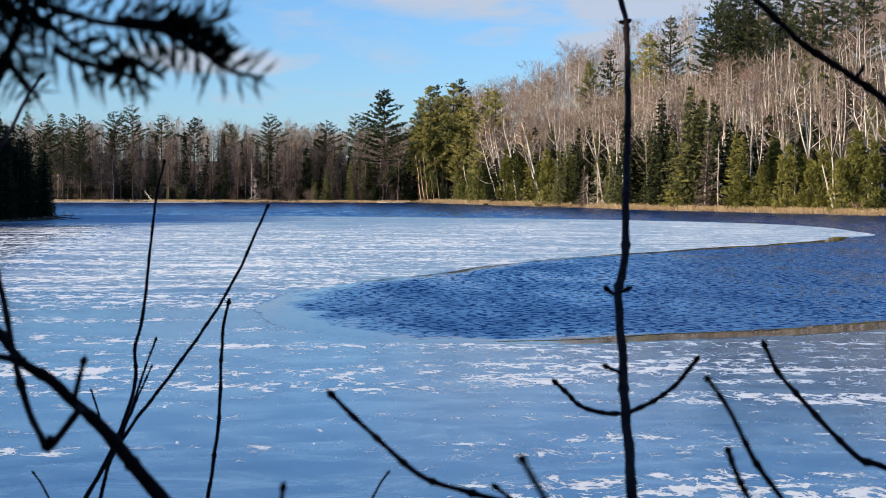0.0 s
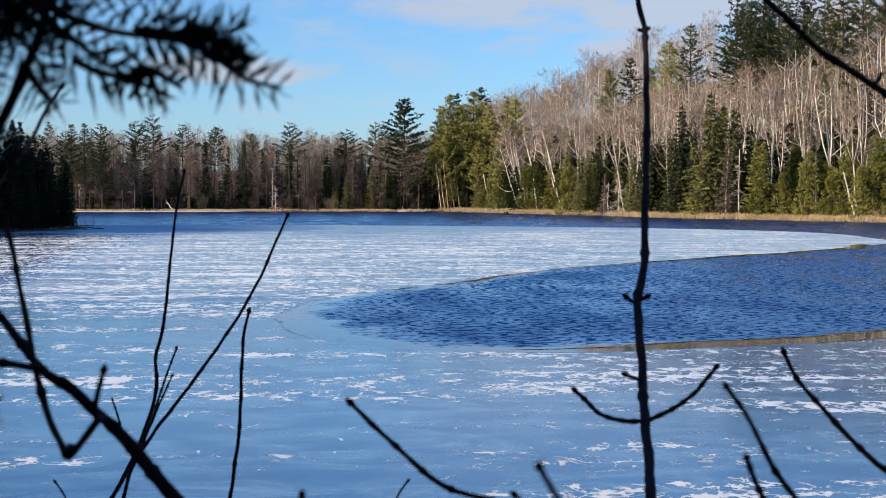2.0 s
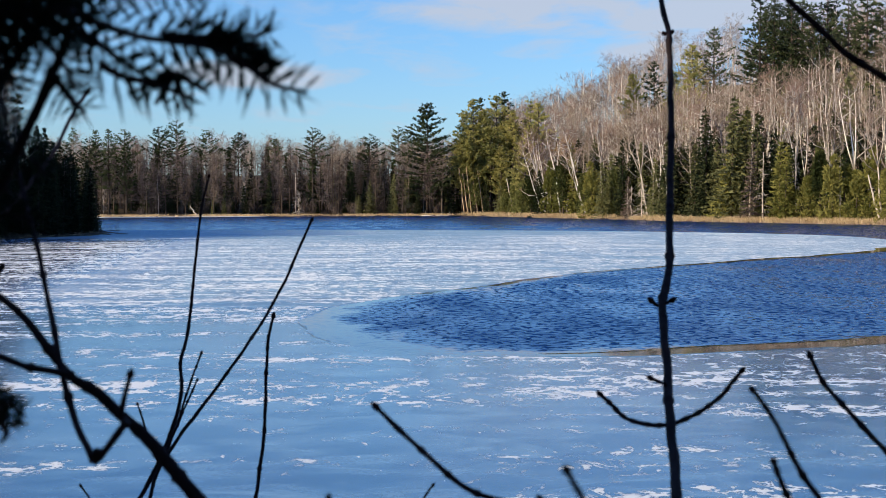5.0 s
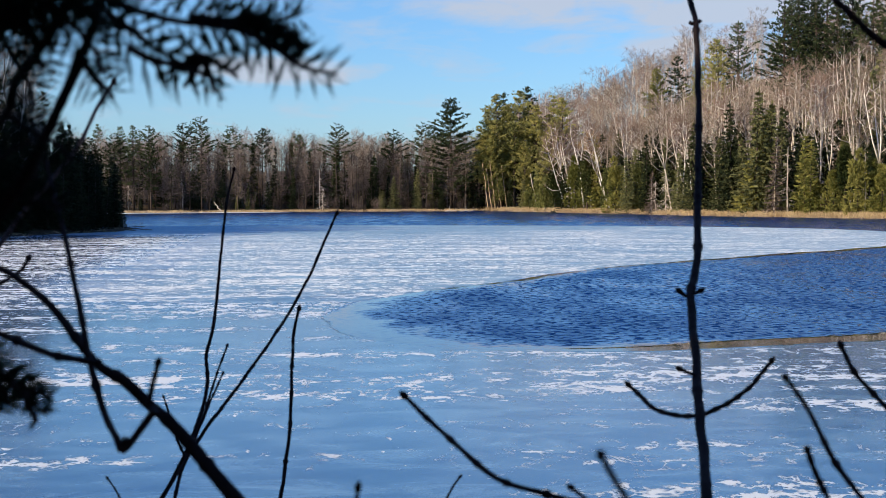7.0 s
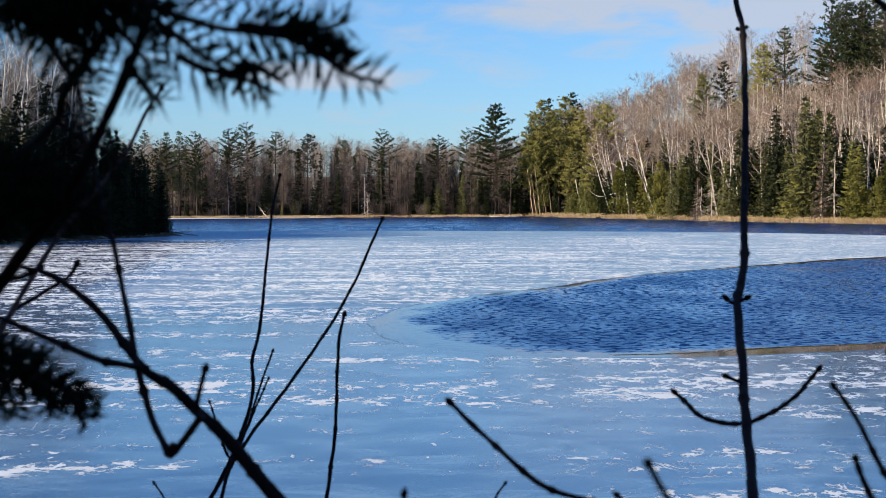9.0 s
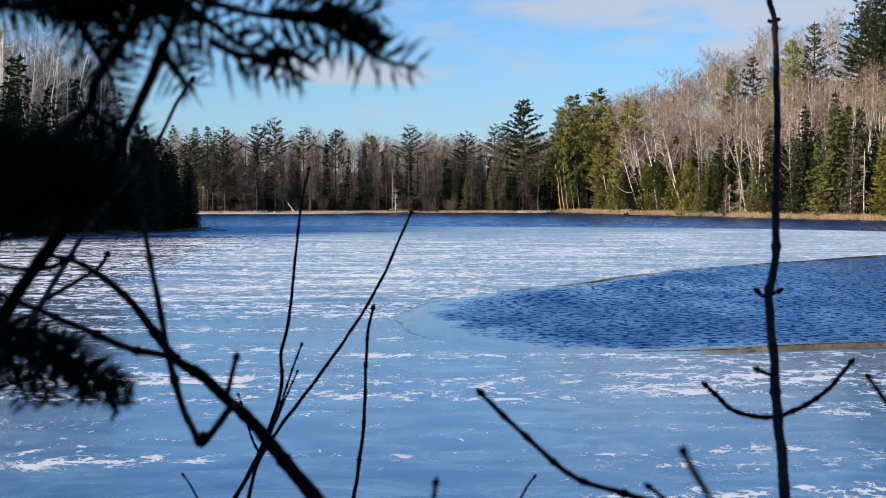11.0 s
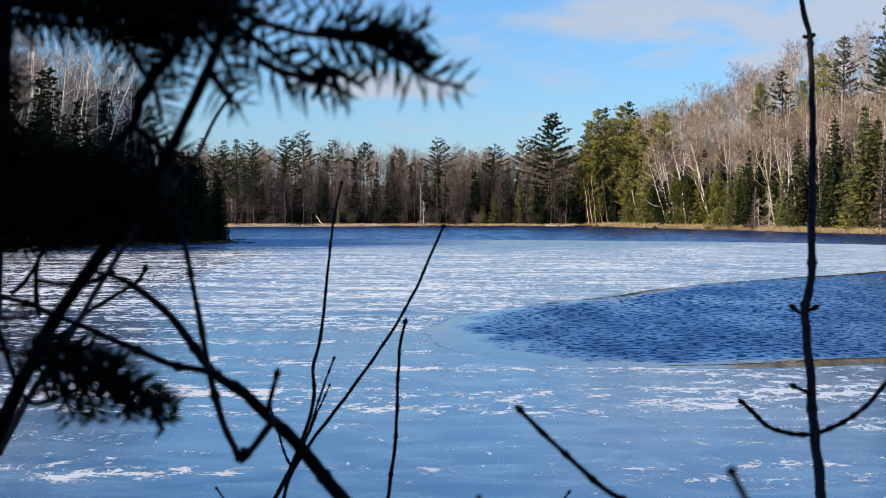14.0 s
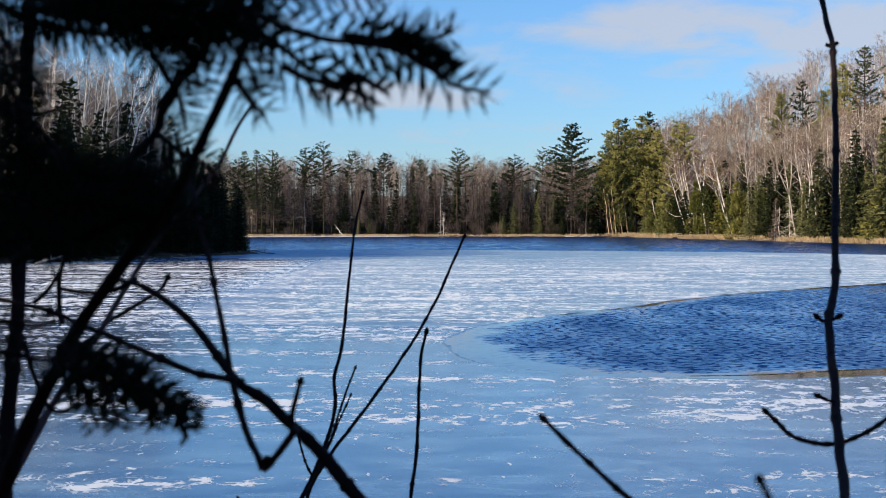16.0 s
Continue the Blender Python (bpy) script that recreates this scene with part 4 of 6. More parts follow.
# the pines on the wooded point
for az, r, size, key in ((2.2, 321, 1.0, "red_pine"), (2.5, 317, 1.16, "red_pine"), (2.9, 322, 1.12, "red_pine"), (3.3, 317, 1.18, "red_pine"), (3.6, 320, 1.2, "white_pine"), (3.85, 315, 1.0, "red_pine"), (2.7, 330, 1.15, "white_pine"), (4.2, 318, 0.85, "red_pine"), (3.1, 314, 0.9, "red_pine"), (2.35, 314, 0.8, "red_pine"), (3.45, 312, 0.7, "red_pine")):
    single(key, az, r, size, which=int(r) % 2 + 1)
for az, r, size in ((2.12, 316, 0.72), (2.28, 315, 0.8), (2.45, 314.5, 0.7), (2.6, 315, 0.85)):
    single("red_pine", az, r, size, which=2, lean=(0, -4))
for az, r, size in ((3.4, 309, 0.75), (3.75, 307, 0.7), (4.1, 304, 0.8), (2.95, 311.5, 0.6), (4.4, 303, 0.7), (3.95, 309, 1.0)):
    single("spruce", az, r, size)
# the right shore: conifers and pale leaning trunks at the waterside


def behind_shore(key, az, s, size=1.0, **more):
    """A tree on a bearing, that many metres behind the waterline as seen from the lake."""
    r = np.arange(170, 330, 0.5)
    d = shore_distance(r * math.sin(radians(az)), r * math.cos(radians(az)))
    last = r[np.where(d < 0)[0][-1]] if (d < 0).any() else 200
    return single(key, az, last + s, size, **more)


front = ((4.2, 5, 0.8, 2), (4.5, 5, 0.8, 4), (4.85, 6, 0.9, 4), (5.2, 5, 1.0, 2), (5.6, 4, 0.95, 4), (5.95, 7, 1.0, 2), (6.3, 4, 0.75, 4), (6.6, 7, 0.95, 0), (6.95, 4, 0.7, 2), (7.25, 7, 0.8, 0), (7.65, 4, 0.98, 3), (8.0, 9, 0.9, 1), (8.3, 8, 0.9, 3),
         (8.75, 5, 0.8, 0), (9.2, 6, 1.0, 1), (9.6, 8, 0.9, 2), (10.1, 5, 0.95, 0), (10.5, 5, 1.15, 1), (10.9, 7, 1.0, 2), (11.35, 5, 1.25, 1), (11.8, 8, 1.1, 1), (12.2, 6, 1.15, 3), (12.95, 4, 0.95, 3), (13.4, 6, 0.6, 4), (13.9, 4, 0.72, 2), (14.3, 6, 0.85, 2),
         (14.7, 4, 0.9, 4), (15.1, 6, 0.9, 0), (15.5, 5, 0.8, 2), (16.0, 6, 0.95, 0), (16.5, 4, 0.8, 2), (17.0, 6, 1.0, 1), (17.6, 5, 0.9, 0), (18.2, 5, 1.0, 2), (18.9, 6, 1.0, 1))
BRIGHT, TALL = (5.2, 5.95, 6.6, 12.95, 13.4, 13.9, 14.7, 15.1, 15.5, 16.0, 16.5, 17.0, 17.6), ((7.5, 12.5), (18.5, 30))
for az, s, size, which in front:
    if any(a < az < b for a, b in TALL):
        behind_shore("spruce", az, s, size * 1.12, which=which)
    else:
        tall = int(az * 20) % 2
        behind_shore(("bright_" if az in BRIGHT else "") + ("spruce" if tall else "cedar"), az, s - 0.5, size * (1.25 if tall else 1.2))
for az, s, size, lean in ((4.85, 8, 0.95, -13), (5.0, 9, 1.0, -10), (5.14, 8, 0.9, -9), (6.42, 7, 0.95, -16), (5.9, 20, 0.95, -3), (6.9, 18, 1.0, 0), (8.6, 22, 1.0, 3), (10.3, 24, 1.0, -2), (10.8, 26, 1.0, -3), (12.6, 22, 1.05, 14), (13.2, 24, 1.0, 0), (13.45, 26, 1.0, 2), (17.6, 9, 1.0, -8), (17.9, 10, 1.05, -6), (18.15, 8, 1.0, -6), (5.5, 8, 0.95, -7)):
    behind_shore("white_birch", az, s, size, lean=(0, lean))
behind_shore("aspen", 8.5, 6, 1.0, which=1, lean=(0, -8), label="grey forked hardwood standing among shore conifers")
behind_shore("aspen", 16.3, 7, 1.0, which=1, lean=(0, -3), label="grey forked hardwood standing among shore conifers")
behind_shore("bright_spruce", 11.0, 4, 1.55, which=1, lean=(0, 14), label="tall green spruce leaning out of the upright")
behind_shore("dead_spruce", 11.95, 3, 1.05, which=0)
behind_shore("dead_spruce", 7.8, 3, 0.8, which=1)
behind_shore("bright_spruce", 13.15, 3, 1.0, which=1)
behind_shore("shrub", 17.05, 2.5, 1.0)
for az, s, size, which in ((8.3, 3.0, 0.95, 2), (12.4, 3.5, 1.0, 0), (14.95, 4, 0.7, 1), (7.95, 3.2, 0.8, 2)):
    behind_shore("snag", az, s, size, which=which)
behind_shore("gold", 5.75, 16, 0.95)
for az, s, size, lean in ((4.75, 14, 0.85, -4), (5.0, 12, 0.9, -5), (5.25, 13, 0.9, -4), (6.35, 9, 0.95, -10), (7.3, 18, 0.9, 0), (8.9, 9, 0.95, -5), (9.25, 10, 1.0, -3), (10.4, 22, 1.0, 0), (12.0, 26, 1.0, 4), (13.6, 14, 1.0, -6), (14.6, 11, 0.95, -3), (15.6, 12, 1.0, -5), (16.6, 12, 1.0, -4)):
    behind_shore("birch", az, s, size, lean=(0, lean))

rows_right = {"near": [], "far": []}
for x, y in scatter(350, 2.0, 19, 180, 440, 4, 46, 2.2, 11):
    s = float(shore_distance(x, y)[0])
    az = math.degrees(math.atan2(x, y))
    low = s < 14
    key = pick((("spruce", 1.6 if low else 0.8), ("cedar", 3.2 if low else 0.3), ("dark_spruce", 1.2 if low else 0.3), ("birch", 1.1), ("pale_birch", 0.5), ("aspen", 2.8), ("red_pine", 0.12 if az > 6 else 1.0), ("shrub", 1.0 if low else 0), ("snag", 0.3), ("thin_spruce", 0.4)))
    if az < 4.4 and s < 24 and key in ("aspen", "birch", "pale_birch"):
        key = pick((("red_pine", 1.0), ("cedar", 2.0)))
    size = rng.uniform(0.6, 1.15) if key in ("spruce", "cedar") else rng.uniform(0.78, 1.05)
    if s < 18:
        plant(key, x, y, ground_at(x, y), size, lean=(rng.normal(0, 2), rng.normal(0, 2.5)))
    else:
        rows_right["near"].append((key, x, y, ground_at(x, y), size))
for x, y in scatter(275, 2.5, 19, 200, 520, 44, 125, 2.8, 12):
    az = math.degrees(math.atan2(x, y))
    key = pick((("birch", 1.9), ("pale_birch", 0.5), ("aspen", 3.4), ("white_pine", 0.3 if az > 11.5 else 0), ("spruce", 0.15), ("gold", 0.04)))
    rows_right["far"].append((key, x, y, ground_at(x, y), rng.uniform(0.94, 1.2) if key != "white_pine" else rng.uniform(0.88, 1.02)))
# shade-toned spruces darken the gaps behind the shore conifers
for x, y in scatter(85, 6.0, 14.5, 185, 310, 6, 16, 1.8, 31):
    rows_right["near"].append(("dark_spruce", x, y, ground_at(x, y), rng.uniform(0.6, 0.95)))
for x, y in scatter(70, 3.5, 8.8, 325, 480, 70, 150, 2.4, 32):
    rows_right["far"].append((pick((("birch", 1.6), ("aspen", 2.0))), x, y, ground_at(x, y), rng.uniform(0.9, 1.15)))
woods("woods", rows_right["near"], "leafless birches and scattered conifers on the hillside")
woods("woods", rows_right["far"], "leafless birch and aspen woods up to the hilltop")
for az, r, size in ((8.0, 346, 0.95), (8.7, 342, 0.98), (10.0, 330, 1.18), (10.75, 326, 1.15), (12.5, 312, 1.1), (12.9, 315, 1.08), (14.6, 305, 1.0), (9.4, 335, 0.85), (13.3, 300, 1.05), (12.3, 292, 1.22), (12.8, 296, 1.25), (13.3, 290, 1.1), (14.0, 288, 1.1), (15.2, 282, 1.15), (14.5, 298, 1.15), (16.4, 285, 1.15), (17.2, 280, 1.2), (13.7, 296, 1.2), (15.8, 290, 1.15)):
    size *= 1.12 if az > 12 else 1.0
    if int(az * 10) % 2 or az > 11.6:
        single("white_pine", az, r, size, which=1 + int(az * 10) % 2)
    else:
        single("red_pine", az, r, size)

# the far shore's woods
rows_far = []
for x, y in scatter(270, -12, 2.3, 290, 400, 2.5, 26, 1.8, 13):
    s = float(shore_distance(x, y)[0])
    key = pick((("larch", 5.5), ("thin_spruce", 1.2), ("dark_spruce", 1.6), ("spruce", 0.8 if s < 12 else 0.3), ("far_aspen", 0.8 if s > 12 else 0.2), ("snag", 0.5 if s < 10 else 0.1), ("shrub", 0.7 if s < 6 else 0)))
    size = {"larch": rng.uniform(0.64, 0.86), "dark_spruce": rng.uniform(0.3, 0.75), "spruce": rng.uniform(0.3, 0.75), "cedar": rng.uniform(0.35, 0.7), "shrub": rng.uniform(0.9, 1.6), "thin_spruce": rng.uniform(0.65, 0.95)}.get(key, rng.uniform(0.7, 0.85))
    if s < 11:
        plant(key, x, y, ground_at(x, y), size, lean=(rng.normal(0, 1), rng.normal(0, 1.5)))
    else:
        rows_far.append((key, x, y, ground_at(x, y), size))
for x, y in scatter(250, -12, 2.6, 320, 420, 22, 75, 2.0, 14):
    key = pick((("far_aspen", 5.0), ("larch", 1.6), ("thin_spruce", 0.3), ("white_pine", 0.08)))
    rows_far.append((key, x, y, ground_at(x, y), rng.uniform(0.7, 0.8) if key != "white_pine" else 0.7))
for x, y in scatter(160, -12, 2.4, 300, 420, 8, 50, 2.0, 18):
    rows_far.append((pick((("dark_spruce", 0.8), ("larch", 0.8), ("far_aspen", 0.6))), x, y, ground_at(x, y), rng.uniform(0.6, 0.85)))
for x, y in scatter(46, -11, 2.2, 296, 325, 3, 9, 1.5, 24):
    key = pick((("brush", 3), ("dark_spruce", 1), ("spruce", 0.7)))
    plant(key, x, y, ground_at(x, y), rng.uniform(0.55, 1.0) if key == "brush" else rng.uniform(0.25, 0.45))
woods("woods", rows_far, "grey-brown larch, spruce and aspen woods beyond the lake")

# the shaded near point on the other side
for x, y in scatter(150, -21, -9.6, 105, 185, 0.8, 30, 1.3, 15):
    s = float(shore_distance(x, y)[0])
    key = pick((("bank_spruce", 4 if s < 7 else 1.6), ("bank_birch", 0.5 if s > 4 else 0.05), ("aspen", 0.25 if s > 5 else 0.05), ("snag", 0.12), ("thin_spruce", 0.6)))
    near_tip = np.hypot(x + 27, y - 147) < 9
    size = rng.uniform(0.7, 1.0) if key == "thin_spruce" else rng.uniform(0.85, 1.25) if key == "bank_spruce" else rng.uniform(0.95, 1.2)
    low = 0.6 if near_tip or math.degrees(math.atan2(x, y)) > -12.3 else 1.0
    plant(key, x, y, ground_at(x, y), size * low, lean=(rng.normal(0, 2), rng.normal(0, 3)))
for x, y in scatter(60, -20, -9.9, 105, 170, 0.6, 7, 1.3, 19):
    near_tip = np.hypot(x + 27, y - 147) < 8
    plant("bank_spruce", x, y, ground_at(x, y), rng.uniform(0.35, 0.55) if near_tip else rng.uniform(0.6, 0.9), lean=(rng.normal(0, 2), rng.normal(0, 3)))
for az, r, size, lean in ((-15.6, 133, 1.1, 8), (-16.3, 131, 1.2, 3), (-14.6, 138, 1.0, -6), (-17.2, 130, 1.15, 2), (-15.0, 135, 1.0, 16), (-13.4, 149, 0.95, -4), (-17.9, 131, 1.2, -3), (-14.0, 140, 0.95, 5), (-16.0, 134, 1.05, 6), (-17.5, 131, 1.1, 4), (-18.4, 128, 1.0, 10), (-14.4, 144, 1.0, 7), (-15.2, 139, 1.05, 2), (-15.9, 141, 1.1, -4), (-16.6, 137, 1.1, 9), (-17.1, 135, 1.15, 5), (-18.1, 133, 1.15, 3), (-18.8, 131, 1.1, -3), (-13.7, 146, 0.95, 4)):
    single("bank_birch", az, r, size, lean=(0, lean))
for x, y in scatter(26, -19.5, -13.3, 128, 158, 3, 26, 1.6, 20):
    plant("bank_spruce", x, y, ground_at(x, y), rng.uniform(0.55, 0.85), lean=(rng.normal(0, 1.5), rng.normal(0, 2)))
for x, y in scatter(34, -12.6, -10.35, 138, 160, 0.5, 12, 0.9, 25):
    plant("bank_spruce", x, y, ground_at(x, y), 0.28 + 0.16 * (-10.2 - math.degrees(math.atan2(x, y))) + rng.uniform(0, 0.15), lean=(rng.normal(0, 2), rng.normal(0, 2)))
rows_bank = []
for x, y in scatter(60, -20, -13.2, 132, 175, 5, 40, 1.5, 41):
    rows_bank.append((pick((("far_aspen", 3), ("larch", 1.5), ("bank_birch", 0.8))), x, y, ground_at(x, y), rng.uniform(0.8, 1.05)))
woods("woods", rows_bank, "grey leafless woods behind the shaded bank")
# unseen woods along the near shore and behind the camera, added for shade
rows_unseen = []
for x, y in scatter(85, -100, -21, 18, 170, 1.5, 22, 2.6, 16):
    rows_unseen.append((pick((("spruce", 3), ("birch", 1), ("aspen", 1))), x, y, ground_at(x, y), rng.uniform(0.45, 0.7)))
for x, y in scatter(50, 60, 260, 9, 45, 5, 60, 3.0, 17):
    rows_unseen.append((pick((("spruce", 2), ("birch", 1), ("aspen", 1), ("white_pine", 0.7))), x, y, ground_at(x, y), rng.uniform(0.8, 1.1)))
# trees out of view, set close by to block sun and sky
for x, y, size in ((-5, -2.5, 0.8), (-3.6, -0.6, 0.8), (-4.4, 0.9, 0.8), (-4.8, -1.2, 0.84), (-6.2, 0.2, 0.84), (-8, -1.0, 0.84), (-7.5, 1.5, 0.84), (-9.5, 0.5, 0.84), (3.5, -4, 0.9), (6, 1.0, 0.8), (-1, -6, 1.0), (-6.5, 2.5, 0.8), (7.5, -3, 0.9), (-9, -5, 1.0), (-12, 3, 1.0), (10, 2, 0.9)):
    rows_unseen.append(("white_pine" if size > 0.85 else "blocker_spruce", x, y, ground_at(x, y), size * (1.3 if size > 0.85 else 1.6)))
woods("woods", rows_unseen, "unseen mixed woods along the near bank, added for shade")

# ---- dry grass along the shores ----


def grass(name, count, az0, az1, r0, r1, s0, s1, tall, label, seed):
    g = np.random.default_rng(seed)
    az, r = np.radians(g.uniform(az0, az1, count * 14)), g.uniform(r0, r1, count * 14)
    p = np.stack([r * np.sin(az), r * np.cos(az)], 1)
    s = shore_distance(p[:, 0], p[:, 1])
    clump = np.sin(p[:, 0] * 0.55 + 2 * np.sin(p[:, 1] * 0.4)) + np.sin(p[:, 0] * 0.21 + p[:, 1] * 0.17)
    p = p[(s > s0) & (s < s1) & (clump > g.uniform(-2.2, 0.9, len(p)))][:count]
    base = np.c_[p, ground_height(p[:, 0], p[:, 1]) - 0.05]
    sh = Shape()
    for k in range(5):
        b = base + g.normal(0, 0.12, base.shape) * (1, 1, 0)
        e = b + np.c_[g.normal(0, 0.28, (len(b), 2)), g.uniform(0.45, 1.0, len(b)) * tall]
        sh.slivers(b, e, g.uniform(0.04, 0.09, len(b)))
    v, t = sh.arrays()
    tagged(new(name, mesh_of(name, v, t, [grass_gold])), label, "grass", kind="stuff")


grass("marsh_grass", 11000, 2.0, 20, 190, 325, -0.3, 3.6, 0.78, "pale golden dry marsh grass fringing the lake", 21)
grass("marsh_grass", 4200, -16, 2.2, 285, 325, -0.2, 2.2, 0.42, "tan dry grass under the far woods", 22)
grass("marsh_grass", 240, -20, -9.7, 108, 160, 0.0, 1.2, 0.22, "shaded dry grass on the point", 23)


def log(name, p, q, r, label, bark=bark_dead):
    sh = Shape()
    p, q = np.array(p, float), np.array(q, float)
    f = np.linspace(0, 1, 6)[:, None]
    sh.tube(p * (1 - f) + q * f + rng.normal(0, r * 0.5, (6, 3)) * (f * (1 - f) * 4), np.linspace(r, r * 0.5, 6), 7)
    ob = thing(name, tuple(p), label, "log")
    part("stem", mesh_of("stem", *sh.arrays(), [bark], smooth=True), ob)
    for k in range(6):
        f = rng.uniform(0.3, 0.95)
        o = p * (1 - f) + q * f
        lim = Shape()
        lim.tube([o, o + rng.normal(0, 0.35, 3) + (0, 0, 0.35)], [r * 0.4, 0.012], 4)
        part("broken_limb", mesh_of("broken_limb", *lim.arrays(), [bark]), ob)


def lying(az0, r0, z0, az1, r1, z1, rad, label, bark=bark_dead):
    a, b = polar(az0, r0), polar(az1, r1)
    log("fallen_log", (*a, z0), (*b, z1), rad, label, bark)


lying(1.2, 304, 0.05, 1.75, 304, 0.25, 0.12, "bleached fallen trunk lying in the shallows")
lying(0.7, 305, 0.05, 1.1, 303.5, 0.15, 0.1, "bleached driftwood at the far shore")
lying(4.55, 296, 0.2, 4.35, 297, 1.0, 0.14, "pale broken log leaning on the shore grass")
lying(4.95, 294.5, 0.2, 4.65, 297, 3.6, 0.13, "white leaning dead birch stem")
for az, tall in ((2.2, 9.0), (2.33, 8.0), (2.45, 9.5), (2.66, 7.5), (2.85, 8.5)):
    lying(az, 312.5, 0.1, az - 0.2, 312.8, tall, 0.12, "slim tan trunk leaning at the water's edge", bark_tan)
lying(3.85, 306, 1.4, 3.65, 306, 6.9, 0.15, "broken white birch stub among the waterside cedars")
lying(16.25, 203, 0.5, 15.86, 204, 5.9, 0.16, "broken white birch stub among the waterside cedars")
lying(17.4, 203, 1.0, 17.2, 204, 8.6, 0.16, "tall white broken birch trunk by the shore")
lying(8.0, 259, 0.15, 8.6, 257, 0.25, 0.12, "grey fallen log on the shore")
lying(-7.0, 302.5, 0.2, -7.25, 303.5, 1.9, 0.1, "leaning pale dead stem at the far shore")
lying(-10.8, 147.5, 0.25, -9.35, 147, 0.06, 0.07, "dark fallen branch lying out over the ice", bark_grey)
lying(-10.6, 148.5, 0.2, -9.6, 149, 0.35, 0.05, "dark fallen branch lying out over the ice", bark_grey)
lying(-10.7, 146, 0.2, -9.9, 144.5, 0.05, 0.05, "dark fallen branch lying out over the ice", bark_grey)
lying(-17.4, 113, 0.1, -16.6, 114, 0.5, 0.09, "grey fallen limb at the shaded shore")

# ---- twigs close by ----


def twig(parent, name, pts, r0, r1, bark=None, bud=False, nodes=(0.14, 0.3, 0.46, 0.61, 0.75, 0.88), root=False):
    """A tapered woody shoot with swollen nodes, and a pointed bud at its end."""
    line = smooth_loop(pts, 0.004, False)
    if root:
        # down to the ground in a gentle curve
        a, d = np.array(pts[0]), unit(np.array(pts[0]) - np.array(pts[1]))
        foot = a + d * 0.25
        foot[2] = ground_at(foot[0], foot[1])
        q = np.linspace(0, 1, 40)[:-1, None]
        reach = np.linalg.norm(foot - a)
        down = foot * (1 - q) ** 3 + 3 * q * (1 - q) ** 2 * (foot + (0, 0, 0.4 * reach)) + 3 * q ** 2 * (1 - q) * (a + d * 0.3 * reach) + a * q ** 3
        line = np.concatenate([down, line])
    head = 39 if root else 0
    far = np.r_[0, np.cumsum(np.linalg.norm(np.diff(line, axis=0), axis=1))]
    f = far / far[-1]
    line = line + np.array([noise.noise_vector(Vector((a * 22, r0 * 900, far[-1]))) for a in far]) * r1 * 0.55 * np.minimum(1, f * 6)[:, None]
    g = np.clip((far - far[head]) / (far[-1] - far[head]), 0, 1)
    rad = r0 + (r1 - r0) * g + 0.25 * r0 * np.clip(1 - far / (far[head] + 1e-6), 0, 1)
    for k in nodes:
        rad = rad * (1 + (0.35 if r0 > 0.0035 else 0.7) * np.exp(-(((g - k) * (far[-1] - far[head])) / (r1 * 1.1)) ** 2))
    rad = rad * (1 + 0.05 * np.sin(far * 90) + 0.16 * np.array([noise.noise(Vector((a * 190, r0 * 500, 2.0))) for a in far]))
    sh = Shape()
    sh.tube(line, rad, 9)
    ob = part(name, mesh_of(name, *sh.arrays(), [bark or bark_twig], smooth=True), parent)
    if bud:
        d = unit(line[-1] - line[-3])
        q = np.linspace(0, 1, 8)
        b = Shape()
        b.tube(line[-1] - d * r1 * 0.6 + np.outer(q, d) * r1 * 5.2, r1 * np.array((0.95, 1.3, 1.65, 1.75, 1.55, 1.15, 0.65, 0.12)), 9)
        part("bud", mesh_of("bud", *b.arrays(), [bud_skin], smooth=True), ob, "pointed dark end bud")
    return ob


def needle_set(sh, line, n, length, rg, w=0.0008):
    """Flat needles in two ranks, with some above, along a shoot."""
    far = np.r_[0, np.cumsum(np.linalg.norm(np.diff(line, axis=0), axis=1))]
    k = np.arange(n)
    s = np.clip((k + rg.uniform(-0.4, 0.4, n)) / n, 0, 1) * far[-1]
    o = np.stack([np.interp(s, far, line[:, k]) for k in range(3)], 1)
    d = unit(np.stack([np.interp(s, far, np.gradient(line[:, k], far)) for k in range(3)], 1))
    side = unit(np.cross(d, (0.15, -1.0, 0.25)))
    top = np.cross(side, d)
    # two side ranks well apart, and a thick brush of needles above and below the shoot
    rank = k % 5
    ang = np.where(rank == 0, 0.0, np.where(rank == 2, math.pi, np.where(rank == 4, -1, 1) * math.pi / 2 + rg.uniform(-0.75, 0.75, n))) + rg.normal(0, 0.09, n)
    way = unit(d * rg.uniform(0.35, 0.75, n)[:, None] + side * np.cos(ang)[:, None] + top * np.sin(ang)[:, None])
    L = length * rg.uniform(0.85, 1.1, n)[:, None] * (0.6 + 0.4 * np.minimum(1, (far[-1] - s) / 0.03))[:, None]
    a = unit(np.cross(way, d))
    b = np.cross(way, a) * w
    a = a * w * 0.45
    mid = o + way * L * 0.45
    v = np.stack([o, mid + a, mid + b, mid - a, mid - b, o + way * L], 1).reshape(-1, 3)
    k = np.arange(n)[:, None] * 6
    t = [k + np.array(c) for c in ((0, 1, 2), (0, 2, 3), (0, 3, 4), (0, 4, 1), (5, 2, 1), (5, 3, 2), (5, 4, 3), (5, 1, 4))]
    sh.add(v, np.concatenate(t))


frond_seed = [40]


